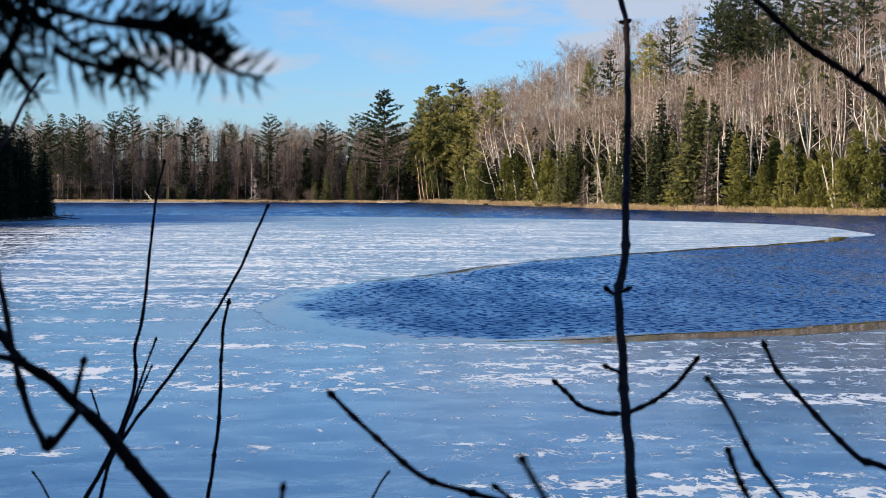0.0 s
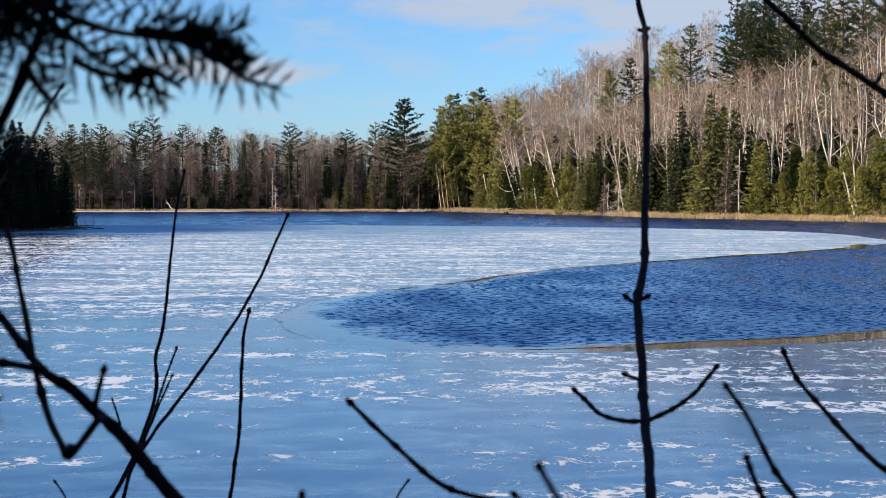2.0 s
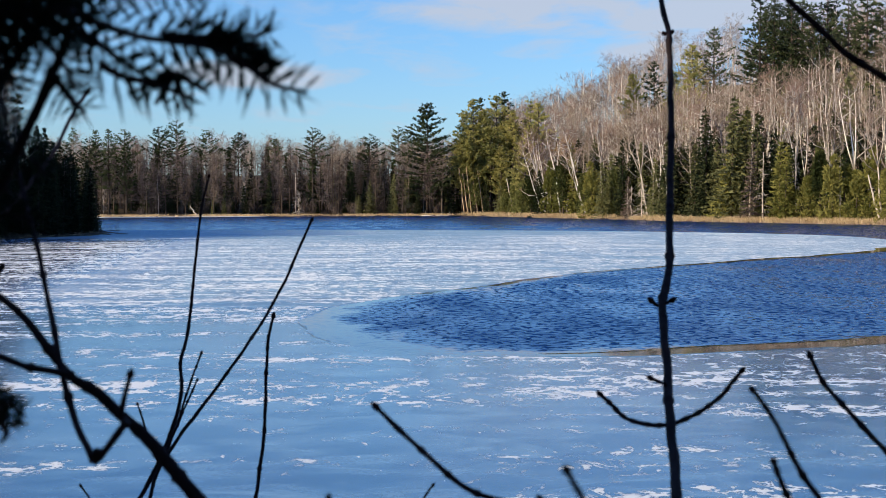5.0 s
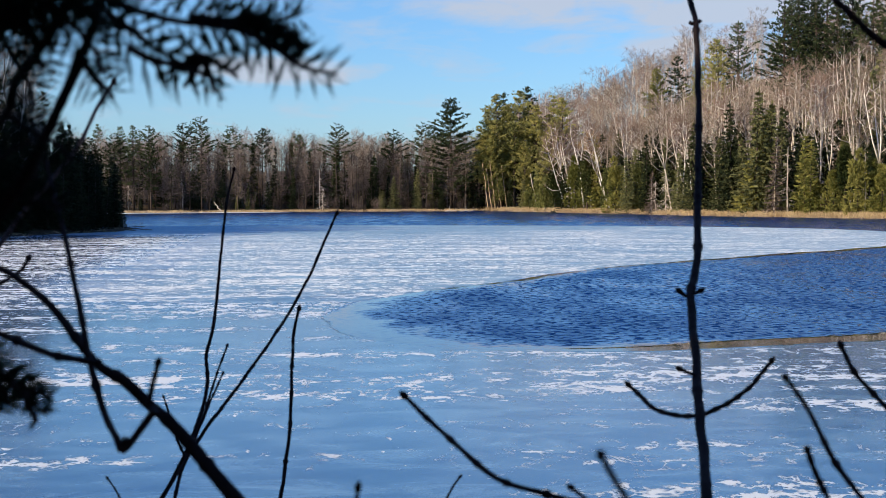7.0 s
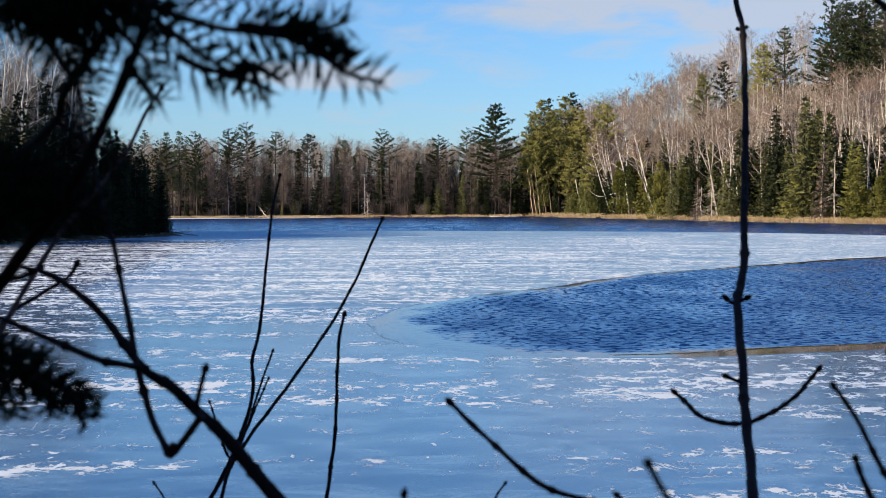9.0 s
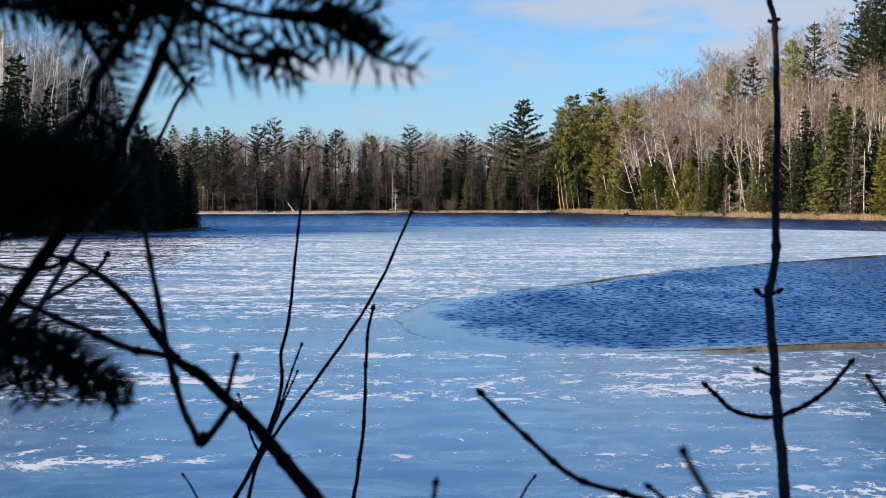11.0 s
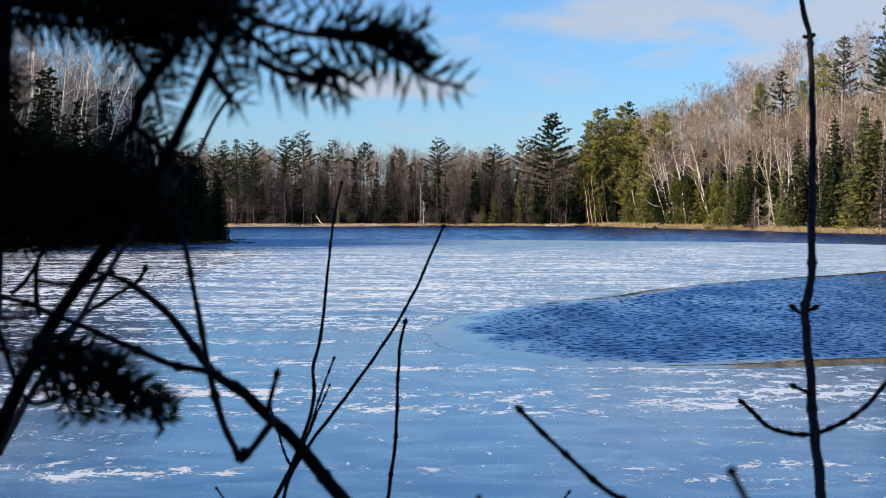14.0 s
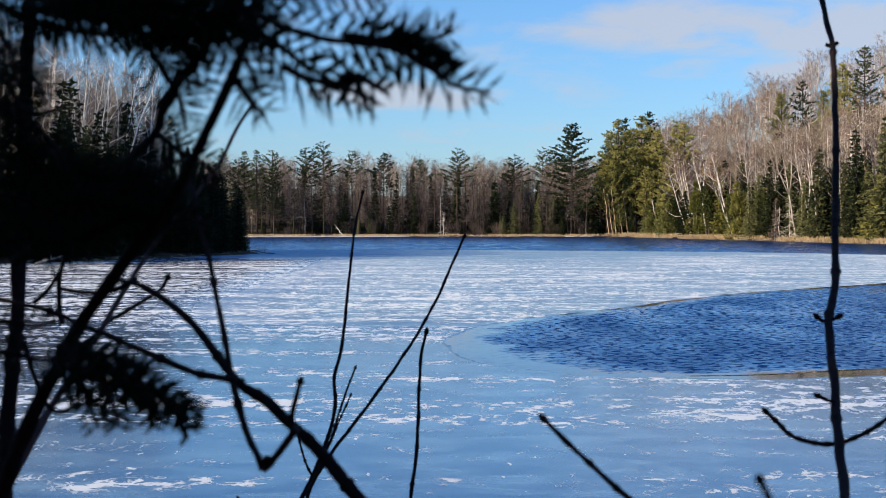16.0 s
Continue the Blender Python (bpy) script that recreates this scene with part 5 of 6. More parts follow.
def frond(parent, pts, lateral, dense=1.0, length=0.025, broad=0.0008):
    """A fir branchlet: woody shoot, flat needles, and side shoots where lateral is set."""
    frond_seed[0] += 1
    rg = np.random.default_rng(frond_seed[0])
    line = smooth_loop(pts, 0.006, False)
    wood, leaf = Shape(), Shape()
    f = np.linspace(0, 1, len(line))
    wood.tube(line, 0.0025 - 0.0013 * f, 6)
    span = np.linalg.norm(np.diff(line, axis=0), axis=1).sum()
    needle_set(leaf, line, int(span * 1000 * dense), length, rg, broad)
    if lateral:
        m = int(span * dense / 0.055)
        for k in range(1, m):
            i = int(k / m * (len(line) - 2)) + 1
            d = unit(line[i] - line[i - 1])
            side = unit(np.cross(d, (0.1, -1, 0.2))) * (1 if k % 2 else -1)
            L = span * rg.uniform(0.18, 0.34) * (1.1 - k / m)
            q = np.linspace(0, 1, 6)[:, None]
            sub = line[i] + (d * 0.75 + side * 0.75 + rg.normal(0, 0.15, 3)) * L * q + np.array((0, 0, -0.12)) * L * q ** 2
            wood.tube(sub, np.linspace(0.0016, 0.0009, 6), 5)
            needle_set(leaf, sub, int(L * 850 * dense), length * 0.92, rg, broad)
    shoot = part("branchlet", mesh_of("branchlet", *wood.arrays(), [bark_twig], smooth=True), parent)
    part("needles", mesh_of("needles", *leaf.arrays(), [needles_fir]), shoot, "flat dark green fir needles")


sapling = thing("sapling", (0.33, 1.72, 1.12), "bare young sapling with swollen opposite buds on the bank", "sapling")
twig(sapling, "stem", [(0.300, 1.750, 2.682), (0.316, 1.885, 2.747), (0.330, 2.007, 2.817), (0.338, 2.092, 2.871), (0.354, 2.144, 2.907), (0.385, 2.319, 3.042), (0.404, 2.435, 3.143), (0.420, 2.552, 3.254), (0.419, 2.611, 3.313), (0.417, 2.700, 3.406)], 0.0060, 0.0041, bark=bark_sapling, nodes=(0.16, 0.335, 0.41, 0.5, 0.63, 0.82, 0.93), root=True)
twig(sapling, "side_twig", [(0.314, 1.887, 2.744), (0.293, 1.887, 2.744), (0.264, 1.887, 2.752), (0.248, 1.887, 2.767), (0.236, 1.887, 2.778)], 0.0026, 0.0021, bud=True)
twig(sapling, "side_twig", [(0.320, 1.887, 2.745), (0.347, 1.887, 2.758), (0.373, 1.887, 2.776), (0.386, 1.887, 2.792), (0.396, 1.887, 2.804)], 0.0026, 0.0021, bud=True)
twig(sapling, "side_twig", [(0.319, 1.940, 2.785), (0.311, 1.940, 2.788), (0.304, 1.940, 2.791)], 0.0021, 0.0021, bud=True, nodes=())
twig(sapling, "side_twig", [(0.337, 2.090, 2.870), (0.332, 2.090, 2.869), (0.327, 2.090, 2.873)], 0.0023, 0.0023, bud=True, nodes=())
twig(sapling, "side_twig", [(0.339, 2.090, 2.870), (0.344, 2.090, 2.872), (0.348, 2.090, 2.874)], 0.0023, 0.0023, bud=True, nodes=())
twig(sapling, "side_twig", [(0.419, 2.560, 3.262), (0.415, 2.560, 3.262), (0.411, 2.560, 3.264)], 0.0034, 0.0030, bud=False, nodes=())
twig(sapling, "side_twig", [(0.421, 2.560, 3.262), (0.426, 2.560, 3.264), (0.429, 2.560, 3.267)], 0.0034, 0.0030, bud=False, nodes=())
bush_a = thing("shrub", (0.35, 1.25, 1.22), "leafless shrub with dark budded twigs beside the sapling", "shrub")
twig(bush_a, "twig", [(0.318, 1.200, 2.778), (0.298, 1.188, 2.803), (0.274, 1.171, 2.843), (0.256, 1.160, 2.867)], 0.0023, 0.0015, bud=True, root=True)
twig(bush_a, "twig", [(0.282, 1.150, 2.787), (0.270, 1.133, 2.807), (0.262, 1.120, 2.822)], 0.0018, 0.0016, bud=True, root=True)
twig(bush_a, "twig", [(0.576, 1.600, 2.707), (0.530, 1.623, 2.727), (0.511, 1.632, 2.733), (0.481, 1.651, 2.765), (0.456, 1.668, 2.795), (0.439, 1.680, 2.817), (0.429, 1.690, 2.839)], 0.0033, 0.0022, bud=True, root=True)
twig(bush_a, "branch", [(0.585, 1.500, 2.968), (0.536, 1.500, 3.039), (0.487, 1.500, 3.087), (0.451, 1.500, 3.114), (0.413, 1.500, 3.137), (0.382, 1.500, 3.166), (0.355, 1.500, 3.189), (0.318, 1.500, 3.227)], 0.0041, 0.0026, root=True)
twig(bush_a, "spur", [(0.464, 1.500, 3.108), (0.468, 1.500, 3.113), (0.470, 1.500, 3.118)], 0.0022, 0.0020, nodes=())
bush_b = thing("shrub", (0.12, 1.05, 1.26), "leafless shrub of curved dark twigs with fat end buds", "shrub")
twig(bush_b, "twig", [(0.155, 1.300, 2.750), (0.120, 1.307, 2.754), (0.090, 1.314, 2.761), (0.067, 1.319, 2.767), (0.049, 1.323, 2.777), (0.025, 1.329, 2.798), (0.002, 1.336, 2.818), (-0.014, 1.340, 2.833)], 0.0026, 0.0019, bud=True, root=True)
twig(bush_b, "twig", [(0.097, 0.780, 2.853), (0.087, 0.761, 2.870), (0.082, 0.750, 2.879)], 0.0015, 0.0014, bud=True, nodes=(), root=True)
twig(bush_b, "twig", [(-0.043, 1.000, 2.803), (-0.041, 1.000, 2.811), (-0.040, 1.000, 2.819)], 0.0015, 0.0014, bud=True, nodes=(), root=True)
twig(bush_b, "twig", [(0.030, 2.200, 2.594), (0.038, 2.200, 2.609), (0.046, 2.200, 2.620)], 0.0017, 0.0014, bud=True, nodes=(), root=True)
twig(bush_b, "twig", [(0.130, 1.200, 2.764), (0.118, 1.200, 2.776), (0.109, 1.200, 2.783)], 0.0017, 0.0015, bud=True, nodes=(), root=True)
bush_c = thing("shrub", (-0.52, 3.3, 0.78), "clump of thin upright leafless shoots on the bank", "shrub")
twig(bush_c, "shoot", [(-0.514, 3.200, 2.407), (-0.482, 3.249, 2.471), (-0.455, 3.299, 2.542), (-0.441, 3.347, 2.616), (-0.447, 3.381, 2.671), (-0.437, 3.415, 2.726), (-0.432, 3.475, 2.829), (-0.426, 3.548, 2.959), (-0.414, 3.600, 3.053)], 0.0047, 0.0024, bud=True, nodes=(0.22, 0.38, 0.52, 0.66, 0.8, 0.9), root=True)
twig(bush_c, "shoot", [(-0.479, 3.150, 2.416), (-0.471, 3.208, 2.472), (-0.440, 3.274, 2.529), (-0.383, 3.368, 2.608), (-0.317, 3.472, 2.703), (-0.253, 3.582, 2.817), (-0.197, 3.700, 2.956)], 0.0039, 0.0029, bud=True, nodes=(0.3, 0.45, 0.58, 0.71, 0.84), root=True)
twig(bush_c, "shoot", [(-0.459, 3.200, 2.499), (-0.435, 3.234, 2.563), (-0.415, 3.270, 2.636), (-0.395, 3.300, 2.697)], 0.0029, 0.0019, bud=True)
twig(bush_c, "shoot", [(-0.465, 3.220, 2.489), (-0.443, 3.249, 2.544), (-0.423, 3.276, 2.596), (-0.404, 3.300, 2.642)], 0.0025, 0.0017, bud=True)
twig(bush_c, "shoot", [(-0.466, 3.200, 2.495), (-0.480, 3.200, 2.523), (-0.493, 3.200, 2.567), (-0.505, 3.200, 2.607)], 0.0025, 0.0016, bud=True)
twig(bush_c, "shoot", [(-0.291, 3.300, 2.388), (-0.282, 3.329, 2.458), (-0.276, 3.352, 2.512), (-0.274, 3.387, 2.600), (-0.273, 3.427, 2.701), (-0.264, 3.450, 2.758)], 0.0041, 0.0031, bud=True, nodes=(0.2, 0.4, 0.55, 0.7, 0.84), root=True)
twig(bush_c, "shoot", [(-0.481, 2.600, 2.522), (-0.490, 2.600, 2.539), (-0.499, 2.600, 2.552)], 0.0018, 0.0015, bud=True, nodes=(), root=True)
bush_d = thing("shrub", (0.1, 1.12, 1.25), "dark leaning shrub limb forking over the bank", "shrub")
twig(bush_d, "limb", [(-0.130, 1.200, 2.769), (-0.146, 1.212, 2.785), (-0.169, 1.230, 2.807), (-0.195, 1.248, 2.830), (-0.209, 1.257, 2.840), (-0.229, 1.269, 2.856), (-0.251, 1.281, 2.867), (-0.272, 1.295, 2.888), (-0.295, 1.311, 2.912), (-0.321, 1.326, 2.931), (-0.345, 1.338, 2.942), (-0.374, 1.350, 2.947)], 0.0060, 0.0020, root=True)
twig(bush_d, "branch", [(-0.239, 1.220, 2.875), (-0.262, 1.238, 2.877), (-0.283, 1.253, 2.879), (-0.320, 1.282, 2.889), (-0.365, 1.315, 2.902), (-0.394, 1.336, 2.910), (-0.429, 1.361, 2.920), (-0.491, 1.400, 2.929)], 0.0028, 0.0020)
twig(bush_d, "spur", [(-0.199, 1.200, 2.847), (-0.195, 1.195, 2.862), (-0.191, 1.190, 2.876)], 0.0021, 0.0017, bud=True, nodes=())
# sapling bark on this branch puts its lit grey into the colour
twig(bush_d, "branch", [(-0.195, 1.200, 2.843), (-0.207, 1.206, 2.8275), (-0.2185, 1.211, 2.8135), (-0.2215, 1.212, 2.813), (-0.226, 1.214, 2.8215), (-0.236, 1.222, 2.838), (-0.246, 1.232, 2.866), (-0.254, 1.243, 2.895), (-0.263, 1.255, 2.928), (-0.272, 1.267, 2.963), (-0.282, 1.277, 2.993), (-0.292, 1.288, 3.024), (-0.306, 1.300, 3.060)], 0.0029, 0.0017, bark=bark_sapling)
twig(bush_d, "spur", [(-0.216, 1.210, 2.820), (-0.219, 1.210, 2.817), (-0.221, 1.210, 2.815)], 0.0043, 0.0033, nodes=())
twig(bush_d, "spur", [(-0.296, 1.300, 2.915), (-0.295, 1.300, 2.918), (-0.295, 1.300, 2.920)], 0.0017, 0.0015, nodes=())
bush_e = thing("shrub", (-0.46, 1.5, 1.18), "dark thin shoots crossing in front of the fir", "shrub")
twig(bush_e, "shoot", [(-0.515, 1.600, 2.781), (-0.496, 1.611, 2.819), (-0.466, 1.627, 2.868), (-0.446, 1.638, 2.907), (-0.426, 1.649, 2.942), (-0.400, 1.661, 2.983), (-0.373, 1.672, 3.016), (-0.349, 1.682, 3.050), (-0.331, 1.693, 3.089), (-0.317, 1.700, 3.113)], 0.0036, 0.0017, bark=bark_lit_shoot, bud=True, nodes=(), root=True)
twig(bush_e, "twig", [(-0.507, 1.650, 2.860), (-0.480, 1.677, 2.873), (-0.467, 1.695, 2.889), (-0.444, 1.720, 2.905), (-0.424, 1.739, 2.919), (-0.418, 1.750, 2.931)], 0.0025, 0.0021, bud=True, nodes=())
twig(bush_e, "twig", [(-0.376, 1.450, 2.942), (-0.400, 1.466, 2.932), (-0.431, 1.484, 2.929), (-0.459, 1.500, 2.932)], 0.0025, 0.0018, nodes=())
twig(bush_e, "twig", [(-0.457, 1.500, 2.899), (-0.460, 1.500, 2.919), (-0.459, 1.500, 2.945), (-0.451, 1.500, 2.966), (-0.443, 1.500, 2.992)], 0.0028, 0.0018, nodes=())
twig(bush_e, "twig", [(-0.483, 1.500, 2.919), (-0.470, 1.500, 2.930), (-0.456, 1.500, 2.953)], 0.0023, 0.0018, nodes=())
twig(bush_e, "twig", [(-0.429, 1.300, 2.898), (-0.422, 1.300, 2.876), (-0.413, 1.300, 2.853), (-0.402, 1.300, 2.842), (-0.386, 1.300, 2.847), (-0.370, 1.300, 2.853), (-0.354, 1.300, 2.864), (-0.351, 1.300, 2.872)], 0.0022, 0.0016, nodes=())
fir = thing("fir_tree", (-0.62, 1.3, 1.22), "young balsam fir with dark flat needle sprays, in shade", "tree")
twig(fir, "trunk", [(-0.495, 1.450, 2.743), (-0.496, 1.459, 2.787), (-0.494, 1.475, 2.862), (-0.494, 1.489, 2.928), (-0.495, 1.502, 2.990), (-0.498, 1.517, 3.068), (-0.499, 1.533, 3.148), (-0.501, 1.550, 3.235)], 0.0074, 0.0064, nodes=(), root=True)
twig(fir, "limb", [(-0.423, 1.150, 2.751), (-0.390, 1.127, 2.803), (-0.369, 1.109, 2.845), (-0.343, 1.089, 2.889), (-0.319, 1.071, 2.925), (-0.287, 1.051, 2.962), (-0.248, 1.025, 3.005), (-0.226, 1.007, 3.038), (-0.205, 0.987, 3.073), (-0.188, 0.969, 3.104), (-0.175, 0.950, 3.137)], 0.0067, 0.0024, nodes=(), root=True)
twig(fir, "limb", [(-0.434, 1.300, 2.963), (-0.375, 1.238, 2.991), (-0.322, 1.169, 3.027), (-0.279, 1.113, 3.052), (-0.265, 1.082, 3.069), (-0.238, 1.037, 3.089), (-0.212, 0.991, 3.107), (-0.191, 0.950, 3.121)], 0.0044, 0.0026, nodes=())
frond(fir, [(-0.184, 0.880, 3.113), (-0.158, 0.872, 3.099), (-0.133, 0.865, 3.090), (-0.109, 0.858, 3.086), (-0.091, 0.852, 3.082), (-0.073, 0.846, 3.072), (-0.060, 0.842, 3.063), (-0.042, 0.836, 3.059)], 0, 0.62, 0.026, 0.0011)
frond(fir, [(-0.116, 0.869, 3.092), (-0.098, 0.869, 3.086), (-0.081, 0.870, 3.079), (-0.064, 0.870, 3.069)], 0, 0.62, 0.026, 0.0011)
frond(fir, [(-0.118, 0.858, 3.090), (-0.099, 0.875, 3.090), (-0.079, 0.892, 3.092), (-0.065, 0.904, 3.097)], 0, 0.62, 0.026, 0.0011)
frond(fir, [(-0.147, 0.836, 3.073), (-0.136, 0.839, 3.067), (-0.119, 0.843, 3.063), (-0.101, 0.847, 3.056)], 0, 0.62, 0.026, 0.0011)
frond(fir, [(-0.175, 0.880, 3.120), (-0.149, 0.888, 3.120), (-0.125, 0.896, 3.121), (-0.099, 0.904, 3.118)], 0, 0.62, 0.026, 0.0011)
frond(fir, [(-0.150, 0.858, 3.123), (-0.128, 0.868, 3.124), (-0.100, 0.881, 3.122)], 0, 0.62, 0.026, 0.0011)
frond(fir, [(-0.170, 0.869, 3.098), (-0.153, 0.874, 3.086), (-0.140, 0.878, 3.076), (-0.130, 0.881, 3.070)], 0, 0.62, 0.026, 0.0011)
frond(fir, [(-0.179, 0.880, 3.071), (-0.174, 0.893, 3.060), (-0.167, 0.904, 3.052)], 0, 0.62, 0.026, 0.0011)
frond(fir, [(-0.184, 0.880, 3.098), (-0.171, 0.893, 3.093), (-0.161, 0.904, 3.088)], 0, 0.62, 0.026, 0.0011)
frond(fir, [(-0.215, 0.820, 3.104), (-0.199, 0.813, 3.089), (-0.186, 0.805, 3.072), (-0.182, 0.800, 3.058)], 0, 1.65)
frond(fir, [(-0.188, 0.800, 3.099), (-0.168, 0.800, 3.082), (-0.157, 0.800, 3.069), (-0.152, 0.800, 3.058)], 0, 1.65)
frond(fir, [(-0.278, 0.850, 3.120), (-0.247, 0.835, 3.104), (-0.221, 0.821, 3.091), (-0.198, 0.810, 3.081), (-0.179, 0.800, 3.071)], 0, 1.65)
frond(fir, [(-0.278, 0.850, 3.103), (-0.258, 0.850, 3.100), (-0.240, 0.850, 3.097), (-0.222, 0.850, 3.100)], 0, 1.65)
frond(fir, [(-0.320, 0.850, 3.115), (-0.296, 0.850, 3.106), (-0.278, 0.850, 3.099), (-0.264, 0.850, 3.091)], 1, 1.65)
frond(fir, [(-0.238, 0.800, 3.110), (-0.208, 0.793, 3.099), (-0.179, 0.787, 3.093), (-0.151, 0.780, 3.093)], 1, 1.65)
frond(fir, [(-0.201, 0.800, 3.110), (-0.173, 0.794, 3.102), (-0.144, 0.788, 3.103), (-0.111, 0.780, 3.109)], 1, 0.8)
frond(fir, [(-0.332, 0.900, 3.082), (-0.313, 0.900, 3.075), (-0.304, 0.900, 3.060), (-0.301, 0.900, 3.044)], 0, 1.65)
frond(fir, [(-0.368, 1.000, 3.043), (-0.347, 1.000, 3.036), (-0.326, 1.000, 3.026), (-0.308, 1.000, 3.015)], 1, 1.65)
frond(fir, [(-0.368, 1.000, 3.012), (-0.340, 1.000, 3.009), (-0.312, 1.000, 3.000), (-0.277, 1.000, 3.005)], 1, 1.65)
frond(fir, [(-0.291, 1.000, 3.015), (-0.266, 1.000, 3.015), (-0.246, 1.000, 3.026), (-0.232, 1.000, 3.033)], 1, 1.65)
frond(fir, [(-0.291, 0.800, 3.110), (-0.263, 0.800, 3.103), (-0.235, 0.800, 3.102), (-0.207, 0.800, 3.106)], 1, 1.65)
frond(fir, [(-0.246, 0.780, 3.110), (-0.218, 0.780, 3.102), (-0.191, 0.780, 3.099), (-0.164, 0.780, 3.100)], 1, 1.65)
frond(fir, [(-0.218, 0.800, 3.096), (-0.196, 0.800, 3.089), (-0.177, 0.800, 3.088), (-0.157, 0.800, 3.089)], 0, 1.65)
frond(fir, [(-0.308, 0.850, 3.100), (-0.296, 0.850, 3.091), (-0.290, 0.850, 3.080), (-0.288, 0.850, 3.065)], 1, 1.65)
frond(fir, [(-0.364, 1.000, 3.074), (-0.336, 1.000, 3.064), (-0.319, 1.000, 3.046), (-0.305, 1.000, 3.026)], 1, 1.65)
frond(fir, [(-0.382, 1.050, 3.031), (-0.349, 1.050, 3.027), (-0.316, 1.050, 3.017), (-0.287, 1.050, 2.998)], 1, 1.65)
frond(fir, [(-0.364, 1.050, 3.006), (-0.331, 1.050, 3.009), (-0.297, 1.050, 3.017), (-0.268, 1.050, 3.017)], 1, 1.65)
frond(fir, [(-0.341, 1.050, 3.042), (-0.312, 1.050, 3.027), (-0.283, 1.050, 3.020), (-0.261, 1.050, 3.006)], 1, 1.65)
frond(fir, [(-0.309, 1.050, 2.984), (-0.287, 1.050, 2.993), (-0.265, 1.050, 3.002), (-0.243, 1.050, 3.011)], 1, 1.65)
frond(fir, [(-0.382, 1.050, 2.980), (-0.349, 1.050, 2.982), (-0.323, 1.050, 2.980), (-0.294, 1.050, 2.984)], 1, 1.65)
frond(fir, [(-0.283, 1.050, 2.984), (-0.261, 1.050, 2.991), (-0.243, 1.050, 2.995), (-0.228, 1.050, 2.991)], 1, 1.65)
frond(fir, [(-0.347, 0.950, 3.096), (-0.330, 0.950, 3.086), (-0.313, 0.950, 3.080), (-0.303, 0.950, 3.067)], 1, 1.65)
frond(fir, [(-0.273, 1.100, 3.052), (-0.257, 1.100, 3.040), (-0.242, 1.100, 3.033), (-0.231, 1.100, 3.021)], 1, 1.65)
frond(fir, [(-0.361, 1.000, 2.916), (-0.340, 1.000, 2.913), (-0.319, 1.000, 2.909), (-0.302, 1.000, 2.913)], 1, 0.8)
frond(fir, [(-0.361, 1.000, 3.060), (-0.340, 1.000, 3.047), (-0.322, 1.000, 3.026), (-0.315, 1.000, 3.009)], 1, 1.65)
frond(fir, [(-0.386, 1.050, 2.991), (-0.353, 1.050, 2.993), (-0.323, 1.050, 2.989), (-0.298, 1.050, 2.993)], 1, 1.65)
frond(fir, [(-0.327, 1.050, 3.027), (-0.297, 1.050, 3.013), (-0.272, 1.050, 3.009), (-0.254, 1.050, 3.013)], 1, 1.65)
frond(fir, [(-0.247, 0.950, 3.102), (-0.234, 0.950, 3.080), (-0.224, 0.950, 3.063), (-0.221, 0.950, 3.047)], 0, 1.65)
frond(fir, [(-0.361, 1.000, 2.930), (-0.344, 1.000, 2.933), (-0.326, 1.000, 2.930), (-0.312, 1.000, 2.933)], 1, 0.8)
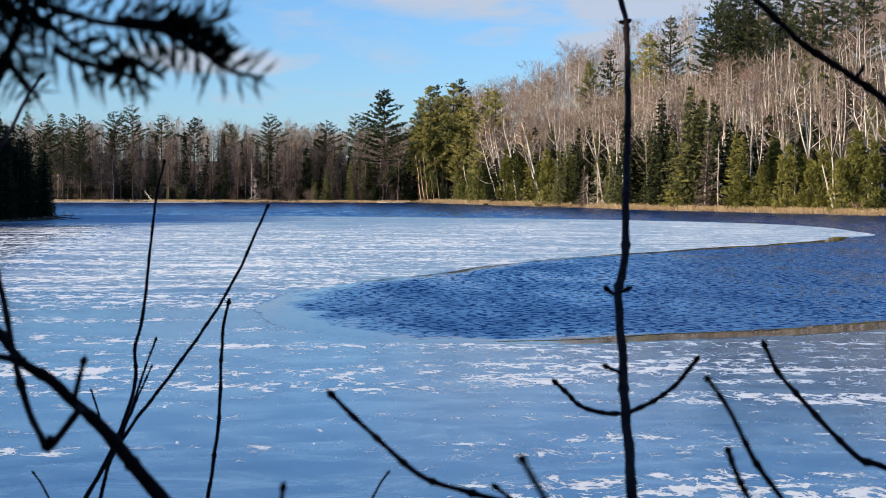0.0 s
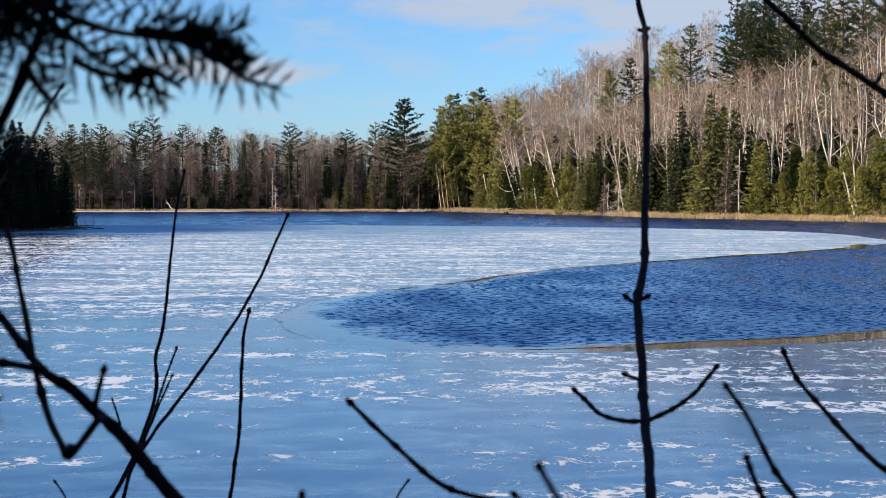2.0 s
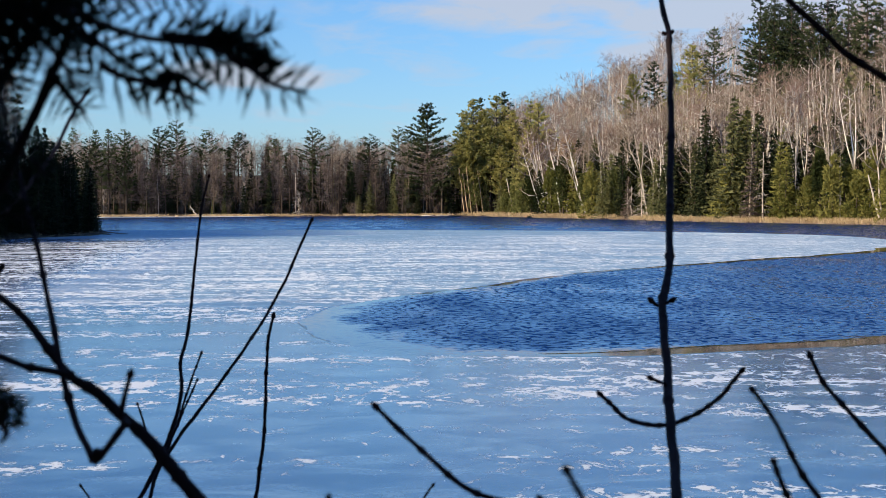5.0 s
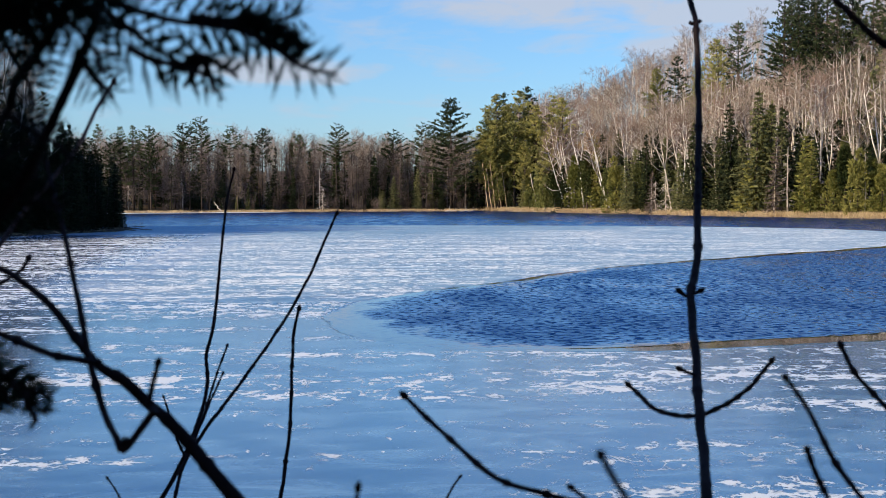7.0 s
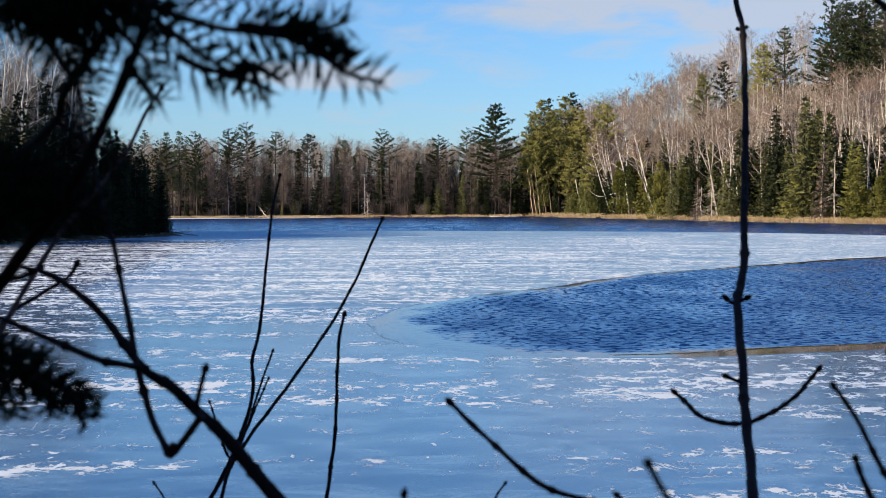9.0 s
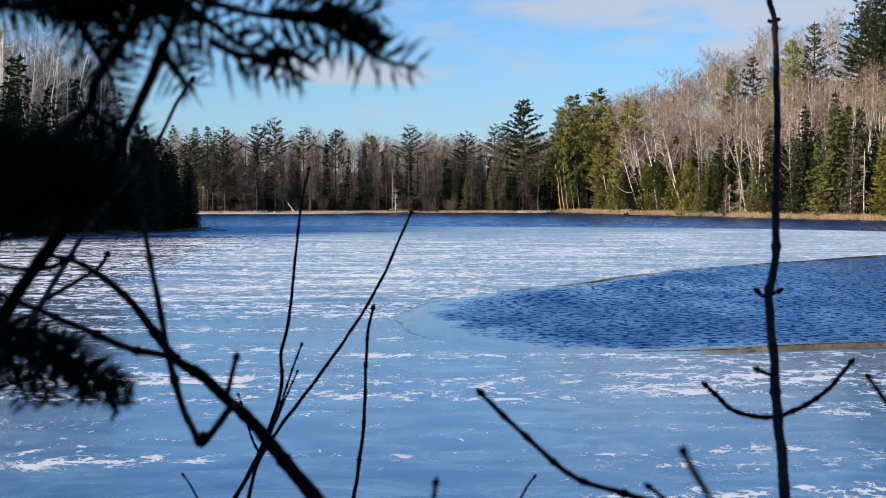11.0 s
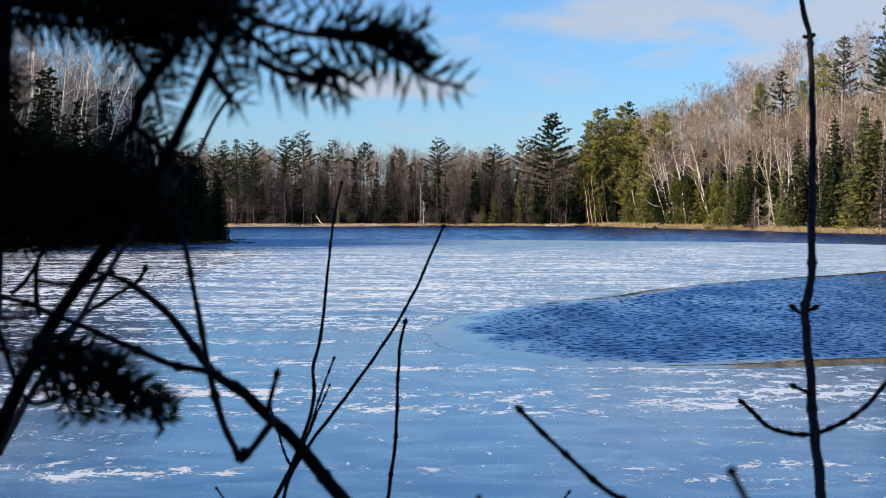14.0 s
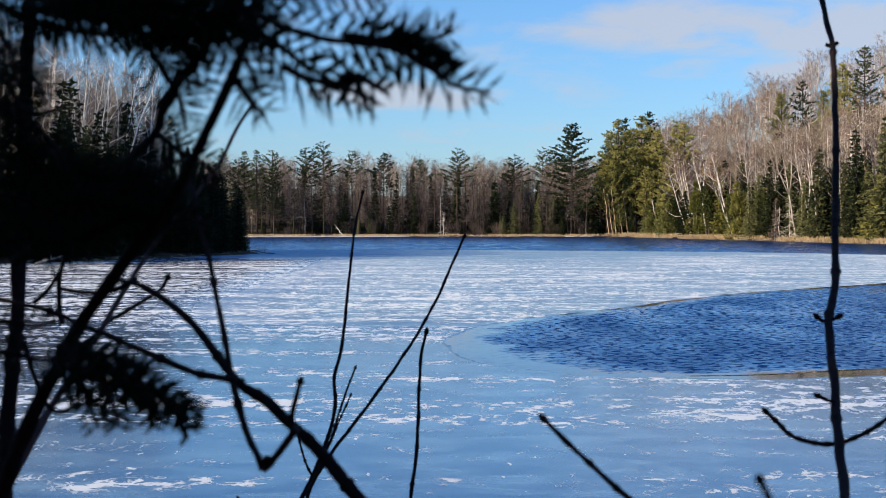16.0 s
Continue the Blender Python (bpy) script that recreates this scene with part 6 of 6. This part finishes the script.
# the drooping spray low on the near side
for pts, dense, length in (
        ([(-0.279, 0.900, 2.923), (-0.254, 0.900, 2.915), (-0.231, 0.900, 2.904), (-0.212, 0.900, 2.893), (-0.201, 0.900, 2.888)], 1.2, 0.0170),
        ([(-0.287, 0.915, 2.924), (-0.268, 0.915, 2.921), (-0.250, 0.915, 2.918), (-0.233, 0.915, 2.913)], 0.9, 0.0140),
        ([(-0.276, 0.900, 2.921), (-0.268, 0.900, 2.906), (-0.264, 0.900, 2.893), (-0.259, 0.900, 2.881)], 1.1, 0.0170),
        ([(-0.267, 0.895, 2.915), (-0.255, 0.895, 2.905), (-0.249, 0.895, 2.893), (-0.246, 0.895, 2.882)], 1.2, 0.0180),
        ([(-0.251, 0.900, 2.913), (-0.242, 0.900, 2.905), (-0.238, 0.900, 2.892)], 0.9, 0.0180),
        ([(-0.236, 0.895, 2.906), (-0.228, 0.895, 2.896), (-0.223, 0.895, 2.884)], 0.9, 0.0180),
        ([(-0.235, 0.910, 2.902), (-0.233, 0.910, 2.890), (-0.232, 0.910, 2.880)], 0.6, 0.0160),
        ([(-0.221, 0.890, 2.898), (-0.212, 0.890, 2.892), (-0.204, 0.890, 2.881)], 1.0, 0.0160),
        ([(-0.213, 0.885, 2.894), (-0.210, 0.885, 2.885), (-0.206, 0.885, 2.877)], 0.6, 0.0120),
        ([(-0.265, 0.905, 2.914), (-0.248, 0.905, 2.909), (-0.232, 0.905, 2.902)], 1.0, 0.0160),
        ([(-0.238, 0.905, 2.900), (-0.224, 0.905, 2.897), (-0.208, 0.905, 2.891)], 0.9, 0.0140),
        ([(-0.292, 0.920, 2.918), (-0.282, 0.920, 2.904), (-0.280, 0.920, 2.890)], 0.8, 0.0170)):
    frond(fir, pts, 0, dense, length, 0.0014)
frond(fir, [(-0.0945, 0.860, 3.0886), (-0.078, 0.858, 3.083), (-0.060, 0.856, 3.072)], 0, 4.5, 0.0125)
for pts in ([(-0.300, 0.950, 3.118), (-0.270, 0.950, 3.112), (-0.245, 0.950, 3.108), (-0.215, 0.950, 3.110)],
            [(-0.250, 0.955, 3.122), (-0.220, 0.955, 3.116), (-0.190, 0.955, 3.112), (-0.165, 0.955, 3.113)],
            [(-0.340, 1.000, 3.120), (-0.310, 1.000, 3.112), (-0.285, 1.000, 3.108), (-0.260, 1.000, 3.112)]):
    frond(fir, pts, 1, 1.3)
# a fan of long needles above the shoot, and a tuft that hangs below it
frond(fir, [(-0.1108, 0.860, 3.0867), (-0.0890, 0.860, 3.0861), (-0.0672, 0.860, 3.0853)], 0, 0.42, 0.028, 0.0011)
for x, z in ((-0.1327, 3.0610), (-0.1224, 3.0540), (-0.1064, 3.0510), (-0.0948, 3.0600)):
    frond(fir, [(-0.1123, 0.862, 3.0707), ((x - 0.1123) / 2, 0.861, (z + 3.0707) / 2), (x, 0.860, z)], 0, 0.5, 0.017, 0.0011)
